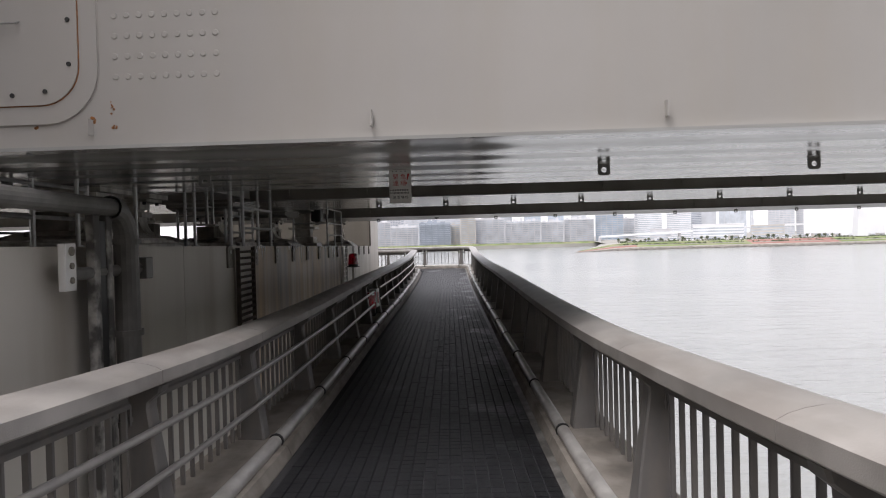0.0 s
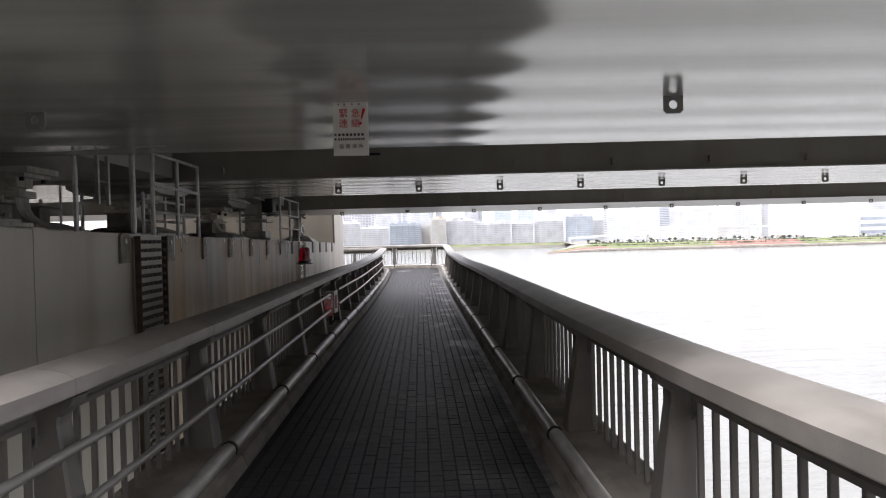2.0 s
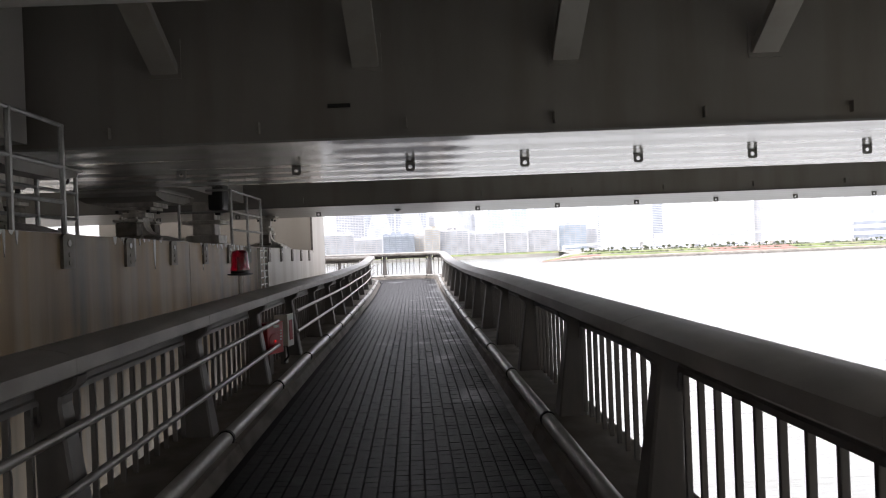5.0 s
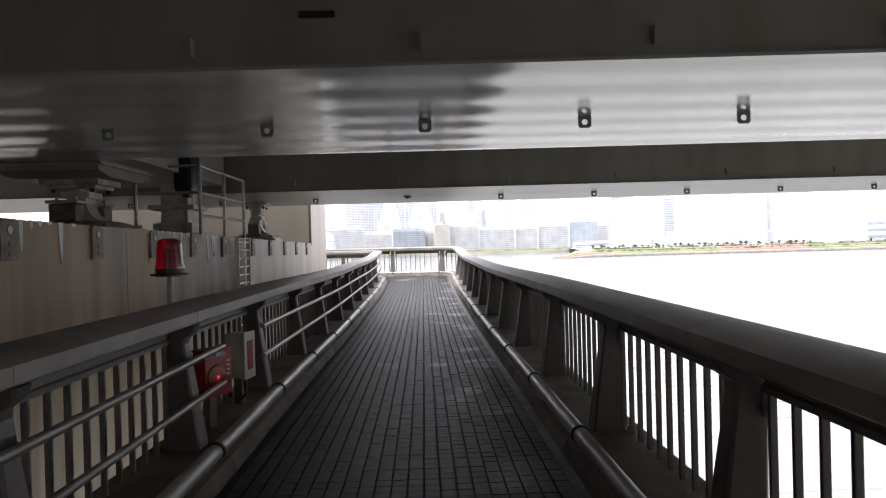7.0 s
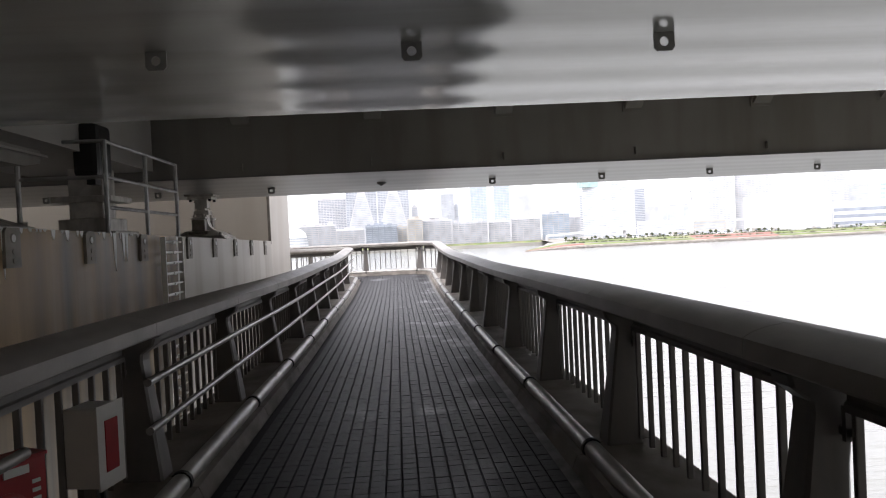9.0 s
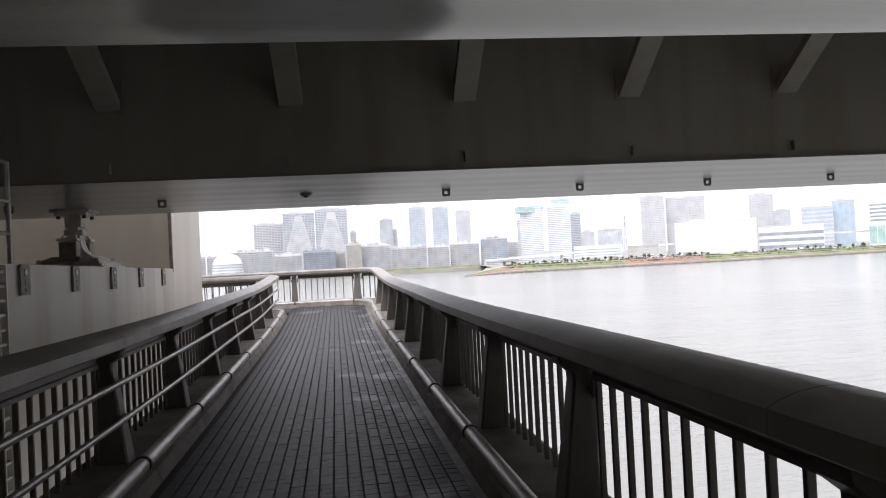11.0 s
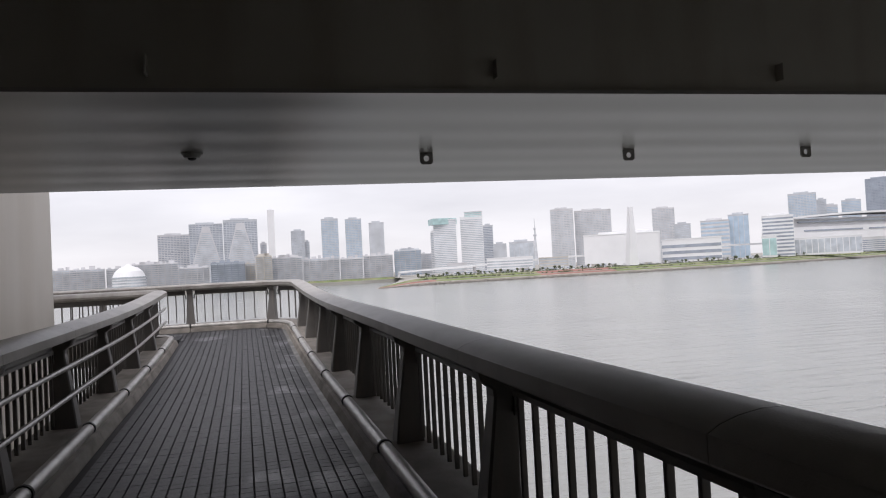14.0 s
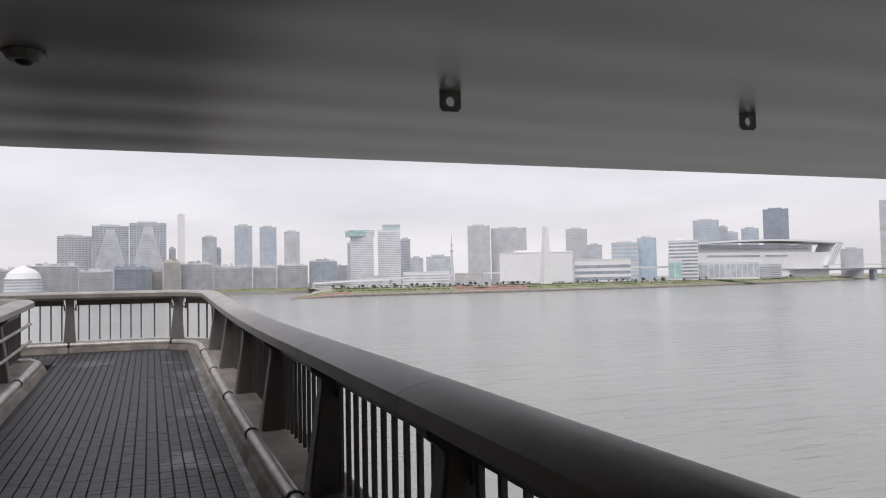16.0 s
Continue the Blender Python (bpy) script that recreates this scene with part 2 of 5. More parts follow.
M_B_BEIGE = mat("facade_beige", (0.55, 0.52, 0.475), rough=0.6, var=0.08, scale=0.05, bump=0)
# Far glass and the grey facade are lightened: haze put into the colour.
M_GLASS = mat("window_band_glass", (0.33, 0.365, 0.42), rough=0.25, var=0.2, scale=0.08, bump=0)
M_GLASSL = mat("haze_pale_glass", (0.48, 0.515, 0.555), rough=0.3, var=0.2, scale=0.08, bump=0)
M_TEAL = mat("teal_glass", (0.40, 0.56, 0.56), rough=0.2, var=0.15, scale=0.1, bump=0)
M_BLUE = mat("blue_glass", (0.42, 0.52, 0.62), rough=0.2, var=0.1, scale=0.1, bump=0)


# ---------- mesh helpers ----------
def link(name, bm, material, parent=None, label="", smooth=False):
    me = bpy.data.meshes.new(name)
    bmesh.ops.recalc_face_normals(bm, faces=bm.faces)
    bm.to_mesh(me)
    bm.free()
    me.materials.append(material)
    if smooth:
        me.polygons.foreach_set("use_smooth", [True] * len(me.polygons))
    ob = new(name, me)
    if parent:
        ob.parent = parent
    if label:
        tagged(ob, label)
    return ob


def part(name, bm, material, parent, label="", smooth=False):
    return link(name, bm, material, parent, label, smooth)


def share(name, ob, parent, m):
    """One more piece on the mesh of ob."""
    o = new(name, ob.data)
    o.parent = parent
    o.matrix_basis = m
    return o


def thing(name, m=None, label="", category="", group="", kind=""):
    ob = new(name)
    if m is not None:
        ob.matrix_basis = m
    return tagged(ob, label, category, group, kind)


def bx(bm, x0, x1, y0, y1, z0, z1, bevel=0.0, m=None):
    q = Matrix.Translation(((x0 + x1) / 2, (y0 + y1) / 2, (z0 + z1) / 2)) @ Matrix.Diagonal((x1 - x0, y1 - y0, z1 - z0, 1))
    r = bmesh.ops.create_cube(bm, size=1, matrix=(m @ q) if m else q)
    if bevel:
        es = list({e for v in r["verts"] for e in v.link_edges})
        bmesh.ops.bevel(bm, geom=es, offset=bevel, segments=2, affect="EDGES", profile=0.6)
    return bm


def tube(bm, a, b, r, seg=10, r2=None):
    a, b = Vector(a), Vector(b)
    q = (b - a).to_track_quat("Z", "Y").to_matrix().to_4x4()
    bmesh.ops.create_cone(bm, cap_ends=True, segments=seg, radius1=r, radius2=r if r2 is None else r2, depth=(b - a).length, matrix=Matrix.Translation((a + b) / 2) @ q)
    return bm


def lathe(bm, prof, seg=20, m=None):
    """Turned solid: prof is a list of (radius, z)."""
    rings = []
    for r, z in prof:
        rings.append([bm.verts.new((m or Matrix()) @ Vector((r * math.cos(2 * math.pi * i / seg), r * math.sin(2 * math.pi * i / seg), z))) for i in range(seg)])
    for a, b in zip(rings, rings[1:]):
        for i in range(seg):
            bm.faces.new((a[i], a[(i + 1) % seg], b[(i + 1) % seg], b[i]))
    bm.faces.new(rings[0][::-1])
    bm.faces.new(rings[-1])
    return bm


def prism(bm, pts, axis, a, b):
    """Extrude a closed outline along an axis: pts are the other two coordinates in order."""
    def at(p, k):
        return {"x": (k, p[0], p[1]), "y": (p[0], k, p[1]), "z": (p[0], p[1], k)}[axis]
    A = [bm.verts.new(at(p, a)) for p in pts]
    B = [bm.verts.new(at(p, b)) for p in pts]
    n = len(pts)
    for i in range(n):
        bm.faces.new((A[i], A[(i + 1) % n], B[(i + 1) % n], B[i]))
    bm.faces.new(A[::-1])
    bm.faces.new(B)
    return bm


# ---------- the walkway's line ----------
ZY = [-14.0, -5.0, -1.5, 1.0, 3.5, 6.5, 10.0, 14.0, 16.0, 18.0, 20.0, 22.0, 24.0, 26.0, 28.0, 30.0, 32.0, 33.4, 60.0]
ZZ = [1.25, 0.57, 0.30, 0.130, 0.02, -0.005, 0.0, 0.0, -0.012, -0.028, -0.03, -0.012, 0.0, 0.01, 0.05, 0.12, 0.20, 0.26, 0.26]


def zf(y):
    """Height of the walking surface: a ramp down, a flat stretch and a ramp up."""
    return sum(float(np.interp(y + d, ZY, ZZ)) for d in (-0.8, -0.4, 0, 0.4, 0.8)) / 5


def route(corners, radius):
    """A line of short steps through the corners, rounded off."""
    pts = [Vector(corners[0])]
    for i in range(1, len(corners) - 1):
        p, a, b = Vector(corners[i]), Vector(corners[i - 1]), Vector(corners[i + 1])
        u, v = (a - p).normalized(), (b - p).normalized()
        c = p + (u + v) * radius
        s, e = p + u * radius, p + v * radius
        for k in range(9):
            f = k / 8
            d = (s - c).lerp(e - c, f).normalized() * radius
            pts.append(c + d)
    pts.append(Vector(corners[-1]))
    out = [pts[0]]
    for p in pts[1:]:
        n = max(1, int((p - out[-1]).length / 0.25))
        q = out[-1].copy()
        for k in range(1, n + 1):
            out.append(q.lerp(p, k / n))
    d = [0.0]
    for a, b in zip(out, out[1:]):
        d.append(d[-1] + (b - a).length)
    return out, d


def on(path, s):
    pts, d = path
    s = min(max(s, 0.0), d[-1])
    i = min(int(np.searchsorted(d, s, side="right")) - 1, len(pts) - 2)
    f = (s - d[i]) / (d[i + 1] - d[i])
    return pts[i].lerp(pts[i + 1], f), (pts[i + 1] - pts[i]).normalized()


def place(path, s, upright=True):
    """A frame on the line: x outward, y along, z up."""
    p, t = on(path, s)
    p2, t2 = on(path, s + 0.02)
    p0, t0 = on(path, s - 0.02)
    t = (t0 + t2).normalized()
    slope = (zf(on(path, s + 0.5)[0].y) - zf(on(path, s - 0.5)[0].y)) / 1.0
    m = Matrix.Identity(4)
    o = Vector((t.y, -t.x, 0))
    y = Vector((t.x, t.y, 0 if upright else slope)).normalized()
    z = Vector((0, 0, 1)) if upright else o.cross(y)
    m.col[0], m.col[1], m.col[2], m.col[3] = (*o, 0), (*y, 0), (*z, 0), (p.x, p.y, zf(p.y), 1)
    return m


def sweep(bm, path, prof, s0, s1, step=0.5):
    """A closed profile (outward, up) drawn along a stretch of the line."""
    n = max(1, math.ceil((s1 - s0) / step))
    rings = []
    for k in range(n + 1):
        m = place(path, s0 + (s1 - s0) * k / n)
        rings.append([bm.verts.new(m @ Vector((u, 0, z))) for u, z in prof])
    for a, b in zip(rings, rings[1:]):
        for i in range(len(prof)):
            j = (i + 1) % len(prof)
            bm.faces.new((a[i], a[j], b[j], b[i]))
    for f in (bm.faces.new(rings[0][::-1]), bm.faces.new(rings[-1])):
        for e in f.edges:
            e.smooth = False
    return bm


XL, XR, YE, YN = -0.97, 1.05, 33.35, 31.7
LINE_R = route([(XR, -13), (XR, YE), (-12, YE)], 0.75)
LINE_L = route([(-12, YN), (XL, YN), (XL, -13)], 0.35)


# ---------- walkway ----------
floor = thing("floor", label="dark clay paver walkway on a concrete deck", category="floor", kind="structure")
bm = bmesh.new()
ys = [-13 + 0.5 * k for k in range(94)]
prof_y = [y for y in ys if y < YE + 0.4] + [YE + 0.4]
rows = []
for y in prof_y:
    z = zf(y)
    rows.append([bm.verts.new(p) for p in ((XL - 0.02, y, z - 0.012), (XR + 0.02, y, z - 0.012), (XR + 0.02, y, z - 0.35), (XL - 0.02, y, z - 0.35))])
for a, b in zip(rows, rows[1:]):
    for i in range(4):
        bm.faces.new((a[i], a[(i + 1) % 4], b[(i + 1) % 4], b[i]))
bm.faces.new(rows[0])
bm.faces.new(rows[-1][::-1])
bx(bm, -12, XL - 0.02, YN - 0.02, YE + 0.4, zf(33) - 0.35, zf(33) - 0.012)
part("deck_slab", bm, M_SLAB, floor, "mortar-grey concrete deck slab under the pavers")

PW, PL = 0.0905, 0.1


def paver_shape(w, l):
    a, b, c = w / 2 - 0.0030, l / 2 - 0.0011, 0.003
    return [(-a, -b, -0.02), (a, -b, -0.02), (a, b, -0.02), (-a, b, -0.02), (-a + c, -b + 0.0015, 0), (a - c, -b + 0.0015, 0), (a - c, b - 0.0015, 0), (-a + c, b - 0.0015, 0)]


PF = [(4, 5, 6, 7), (0, 1, 5, 4), (1, 2, 6, 5), (2, 3, 7, 6), (3, 0, 4, 7)]
rng = random.Random(5)
bm = bmesh.new()
single, verts, faces = [], [], []


def paver_at(x, y, near):
    dz = zf(y) + rng.uniform(-0.0009, 0.0009)
    sl = (zf(y + 0.3) - zf(y - 0.3)) / 0.6
    if near and len(single) < 300:
        single.append((x, y, dz, sl))
        return
    n = len(verts)
    tx, ty = rng.uniform(-0.006, 0.006), rng.uniform(-0.005, 0.005)
    for px, py, pz in paver_shape(PW, PL):
        verts.append((x + px, y + py, dz + pz + sl * py + tx * px + ty * py))
    faces.extend(tuple(n + i for i in f) for f in PF)


for i in range(21):
    x = XL + 0.06 + PW * (i + 0.5)
    y = -13 + PL * 0.5 + rng.uniform(-0.004, 0.004)
    while y < YE + 0.02:
        paver_at(x, y, 22.4 < y < 23.8)
        y += PL
x = XL - 0.05 - PW / 2 + 0.1
while x > -7.0:
    y = YN + 0.15
    while y < YE:
        paver_at(x, y, False)
        y += PL
    x -= PW
me = bpy.data.meshes.new("paving")
me.from_pydata(verts, [], faces)
me.materials.append(M_PAVER)
paving = new("paving", me)
paving.parent = floor
tagged(paving, "dark blue-grey pavers with open joints", kind="stuff")
bm = bmesh.new()
for p in paver_shape(PW, PL):
    bm.verts.new(p)
bm.verts.ensure_lookup_table()
for f in PF:
    bm.faces.new([bm.verts[i] for i in f])
first = part("paver", bm, M_PAVER_ONE, floor)
for k, (x, y, z, sl) in enumerate(single):
    m = Matrix.Translation((x, y, z)) @ Matrix.Rotation(math.atan(sl), 4, "X")
    if k == 0:
        first.matrix_basis = m
    else:
        share("paver", first, floor, m)
# gutter channel beside the curb, gritty and damp
bm = bmesh.new()
M_GUTTER = mat("gutter_grit", (0.10, 0.095, 0.088), rough=0.45, var=0.5, scale=7, bump=0.7, fine=70, stain=((0.32, 0.31, 0.29), 0.6, (1.5, 1, 1), 4.0))
for a, b in zip(prof_y, prof_y[1:]):
    q = [bm.verts.new(p) for p in ((XL + 0.06 + 1.9, a, zf(a) - 0.004), (XR + 0.01, a, zf(a) + 0.006), (XR + 0.01, b, zf(b) + 0.006), (XL + 0.06 + 1.9, b, zf(b) - 0.004))]
    bm.faces.new(q)
bmesh.ops.remove_doubles(bm, verts=bm.verts, dist=0.0005)
part("gutter", bm, M_GUTTER, floor, "damp gritty mortar gutter along the curb")

# curbs: two-metre blocks with a rolled metal lip
CURB = [(0.0, -0.05), (0.0, 0.002), (0.035, 0.082), (0.07, 0.085), (0.10, 0.10), (0.13, 0.148), (0.16, 0.150), (0.46, 0.158), (0.50, 0.158), (0.52, 0.14), (0.52, -0.3), (0.02, -0.3)]
LIP = [(0.122 + 0.052 * math.cos(a), 0.116 + 0.050 * math.sin(a)) for a in [2 * math.pi * k / 12 for k in range(12)]]
RAILP = [(0.172, 0.915), (0.165, 0.923), (0.165, 0.985), (0.20, 1.004), (0.25, 1.019), (0.31, 1.028), (0.37, 1.027), (0.42, 1.013), (0.462, 0.988), (0.488, 0.952), (0.488, 0.918), (0.465, 0.892), (0.40, 0.882), (0.30, 0.882), (0.235, 0.895), (0.20, 0.912)]


def curb_run(path, stations, label):
    run = thing("curb", label=label, category="curb", kind="structure")
    for a, b in zip(stations, stations[1:]):
        bm = bmesh.new()
        sweep(bm, path, CURB, a + 0.006, b - 0.006, 0.25 if b - a < 1.6 else 0.5)
        blk = part("curb_block", bm, M_CURB, run)
        bm = bmesh.new()
        sweep(bm, path, LIP, a + 0.008, b - 0.008, 0.12 if b - a < 1.6 else 0.5)
        part("lip", bm, M_LIP, blk, "worn metal lip on the curb edge", smooth=True)
        bm = bmesh.new()
        sweep(bm, path, [(0.122 + 0.061 * math.cos(k * math.pi / 6), 0.116 + 0.059 * math.sin(k * math.pi / 6)) for k in range(12)], b - 0.018, b + 0.018)
        part("joint_band", bm, M_DARK, blk, "black joint band")
    return run


LR, LL = LINE_R[1][-1], LINE_L[1][-1]
PITCH = 1.95
ST_R = [12.12 + 13 + PITCH * k for k in range(-12, 11)]
ST_R += [ST_R[-1] + 1.75, ST_R[-1] + 3.35, ST_R[-1] + 5.1, ST_R[-1] + 7.05, ST_R[-1] + 9.0, ST_R[-1] + 10.9]
ST_L = [0.6, 2.6, 4.6, 6.6, 8.6, 10.4] + [LL - (12.0 + PITCH * k + 13) for k in range(9, -13, -1)]
ST_R = [s for s in ST_R if s < LR - 0.1]
curb_run(LINE_R, ST_R, "weathered concrete curb with a rolled metal lip, water side")
curb_run(LINE_L, ST_L, "weathered concrete curb with a rolled metal lip, pier side")


# ---------- railings ----------
def post_mesh():
    """Flared cast post: broad at the foot, narrow under the rail, curved on the inner side."""
    bm = bmesh.new()
    hs = [(0.146, 0.188, 0.40, 0.092), (0.20, 0.194, 0.39, 0.088), (0.40, 0.222, 0.38, 0.076), (0.62, 0.254, 0.39, 0.065), (0.78, 0.275, 0.41, 0.060), (0.815, 0.272, 0.42, 0.060), (0.86, 0.215, 0.45, 0.060), (0.896, 0.205, 0.46, 0.060)]
    rings = []
    for z, u0, u1, h in hs:
        c = 0.012
        rings.append([bm.verts.new(p) for p in ((u0, -h + c, z), (u0 + c, -h, z), (u1 - c, -h, z), (u1, -h + c, z), (u1, h - c, z), (u1 - c, h, z), (u0 + c, h, z), (u0, h - c, z))])
    for a, b in zip(rings, rings[1:]):
        for i in range(8):
            bm.faces.new((a[i], a[(i + 1) % 8], b[(i + 1) % 8], b[i]))
    bm.faces.new(rings[0][::-1])
    bm.faces.new(rings[-1])
    return bm


def bar_mesh():
    bm = bmesh.new()
    bx(bm, -0.014, 0.014, -0.011, 0.011, 0, 0.62, 0.005)
    return bm


def railing(path, stations, label, pipes):
    top = thing("railing", label=label, category="railing", group="walkway railings")
    p0 = b0 = None
    for k, s in enumerate(stations):
        if p0 is None:
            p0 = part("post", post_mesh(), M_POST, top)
            p0.matrix_basis = place(path, s)
        else:
            share("post", p0, top, place(path, s))
    for a, b in zip(stations, stations[1:]):
        bm = bmesh.new()
        sweep(bm, path, RAILP, a + 0.002 + 0.14, b - 0.002 + 0.14, 0.12 if b - a < 1.75 or on(path, a)[1].dot(on(path, b + 0.14)[1]) < 0.99 else 0.4)
        part("top_rail", bm, M_RAIL, top)
        gap = 0.13
        n = max(3, round((b - a - 2 * gap) / 0.175))
        pan = None
        bm = bmesh.new()
        sweep(bm, path, [(0.348, 0.79), (0.348, 0.815), (0.358, 0.824), (0.358, 0.884), (0.382, 0.884), (0.382, 0.824), (0.392, 0.815), (0.392, 0.79)], a + gap - 0.03, b - gap + 0.03, 0.25)
        for e, d in ((a + gap - 0.03, -1), (b - gap + 0.03, 1)):
            sweep(bm, path, [(0.352, 0.70), (0.352, 0.805), (0.388, 0.805), (0.388, 0.70)], e + min(0, 0.02 * d), e + max(0, 0.02 * d))
            sweep(bm, path, [(0.354, 0.715), (0.354, 0.74), (0.386, 0.74), (0.386, 0.715)], e + min(0, 0.06 * d), e + max(0, 0.06 * d))
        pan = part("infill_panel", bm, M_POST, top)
        for i in range(n + 1):
            m = place(path, a + gap + (b - a - 2 * gap) * i / n) @ Matrix.Translation((0.370, 0, 0.188))
            if b0 is None:
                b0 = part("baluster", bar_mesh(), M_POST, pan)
                b0.matrix_basis = m
            else:
                share("baluster", b0, pan, m)
    if pipes:
        for zz, (s0, s1) in [(z, run) for z in (0.695, 0.45) for run in pipes]:
            bm = bmesh.new()
            sweep(bm, path, [(0.195 + 0.021 * math.cos(k * math.pi / 5), zz + 0.021 * math.sin(k * math.pi / 5)) for k in range(10)], s0, s1, 0.4)
            part("handrail_pipe", bm, M_PIPE, top, "slim round handrail pipe", smooth=True)
    return top


for rail in (railing(LINE_R, ST_R[:-1], "grey-painted railing with broad rounded top rail on the water side", None),
             railing(LINE_L, ST_L[:-1], "grey-painted railing with two handrail pipes on the pier side", ((11.4, LL - 26.72), (LL - 25.5, LL - 0.6)))):
    for ob in rail.children:
        if ob.name.startswith("top_rail"):
            ob.data.polygons.foreach_set("use_smooth", [len(p.vertices) == 4 for p in ob.data.polygons])
            ob.data.set_sharp_from_angle(angle=radians(32))

# ---------- bridge ----------
SKEW = -0.035


def girder_frame(y0):
    """A frame whose x runs along the girder."""
    return Matrix.Translation((0, y0, 0)) @ Matrix.Rotation(math.atan(SKEW), 4, "Z")


def lug_mesh():
    bm = bmesh.new()
    out = [(-0.058, 0.0), (-0.058, -0.085), (-0.04, -0.105), (0.04, -0.105), (0.058, -0.085), (0.058, 0.0)]
    hole = [(0.027 * math.cos(a), -0.052 + 0.027 * math.sin(a)) for a in [math.pi / 2 + 2 * math.pi * k / 12 for k in range(12)]]
    for y in (-0.008, 0.008):
        o = [bm.verts.new((x, y, z)) for x, z in out]
        h = [bm.verts.new((x, y, z)) for x, z in hole]
        es = [bm.edges.new((r[i], r[(i + 1) % len(r)])) for r in (o, h) for i in range(len(r))]
        bmesh.ops.triangle_fill(bm, edges=es, use_beauty=True)
    bm.verts.ensure_lookup_table()
    k = len(out) + len(hole)
    for base, n in ((0, len(out)), (len(out), len(hole))):
        for i in range(n):
            bm.faces.new((bm.verts[base + i], bm.verts[base + (i + 1) % n], bm.verts[k + base + (i + 1) % n], bm.verts[k + base + i]))
    return bm


def tab_mesh():
    bm = bmesh.new()
    bx(bm, -0.006, 0.006, -0.075, 0.0, 0.0, 0.11, 0.002)
    return bm


X0, X1, ZD = -70.0, 170.0, 4.7


def girder(y0, y1, z, lugs, tabs, label, paint, soffit):
    g = thing("box_girder", girder_frame(y0), label, "girder", "bridge girders")
    d = y1 - y0
    bm = bmesh.new()
    bx(bm, X0, X1, 0.0, 0.02, z + 0.012, ZD)
    part("near_web", bm, paint, g)
    bm = bmesh.new()
    bx(bm, X0, X1, d - 0.02, d, z + 0.012, ZD)
    part("far_web", bm, paint, g)
    bm = bmesh.new()
    bx(bm, X0, X1, -0.035, d + 0.035, z - 0.012, z + 0.012)
    part("bottom_flange", bm, soffit, g, "glossy pale enamelled soffit plate")
    lug0 = tab0 = None
    for x in lugs:
        m = Matrix.Translation((x - 0.07, lug_y(y0), z - 0.012))
        if lug0 is None:
            lug0 = part("lifting_lug", lug_mesh(), M_LUG, g, "dark lifting lug with a round hole")
            lug0.matrix_basis = m
        else:
            share("lifting_lug", lug0, g, m)
    for x in tabs:
        m = Matrix.Translation((x, 0, z + 0.08))
        if tab0 is None:
            tab0 = part("bracket_tab", tab_mesh(), paint, g)
            tab0.matrix_basis = m
        else:
            share("bracket_tab", tab0, g, m)
    return g


def lug_y(y0):
    return {3.4: 2.17, 12.1: 2.0, 20.95: 2.15}[y0]


G1 = girder(3.4, 7.68, 2.36, [-8.0, -6.03, -4.05, -2.07, 1.79, 3.75, 5.72, 7.7, 9.7, 11.7], [-2.1, -0.19, 1.75, 3.7, 5.7, 7.7, 9.7], "white-painted steel box girder with a bolted hatch and glossy soffit", M_GIRDER, M_SOFFIT)
G2 = girder(12.1, 16.22, 2.47, [-6.9, -5.45, -4.05, -2.6, -1.17, 0.25, 1.68, 3.1, 4.53, 5.97, 7.4, 8.83, 10.3, 11.7], [-2.65, -1.2, 0.23, 1.67, 3.13, 4.57, 6.0, 7.45, 8.9], "steel box girder in shade-darkened paint with glossy soffit and a row of lugs", M_GIRDER_SHADED, M_SOFFIT)
G3 = girder(20.95, 25.32, 2.39, [-6.0, -4.05, -2.06, 1.87, 3.84, 5.80, 7.77, 9.74, 11.7, 13.7], [-2.1, -0.2, 1.78, 3.75, 5.75, 7.7, 9.7], "steel box girder in shade-darkened paint with dull soffit and sloping deck brackets", M_GIRDER_SHADED, M_SOFFIT_DULL)

# sloping brackets that carry the deck edge
for g, span, x_first in ((G3, 4.4, -6.0), (G2, 4.3, -6.0), (G1, 0.0, 0.0)):
    if not span:
        continue
    b0 = None
    for k in range(14):
        m = Matrix.Translation((x_first + 1.95 * k, 0, 0))
        if b0 is None:
            bm = bmesh.new()
            q = Matrix.Translation((0, 0, 3.2)) @ Matrix.Rotation(radians(58), 4, "X")
            bx(bm, -0.13, 0.13, -0.05, 0.05, 0.0, 2.75, 0.008, q)
            bx(bm, -0.16, 0.16, -0.02, 0.0, 3.12, 3.5)
            b0 = part("deck_bracket", bm, M_GIRDER_SHADED, g)
            b0.matrix_basis = m
        else:
            share("deck_bracket", b0, g, m)

# hatch and bolt group on the white girder
hatch = None
bm = bmesh.new()


def round_rect(x0, x1, z0, z1, r, n=8):
    pts = []
    for cx, cz, a0 in ((x1 - r, z1 - r, 0), (x0 + r, z1 - r, 90), (x0 + r, z0 + r, 180), (x1 - r, z0 + r, 270)):
        for k in range(n + 1):
            a = radians(a0 + 90 * k / n)
            pts.append((cx + r * math.cos(a), cz + r * math.sin(a)))
    return pts


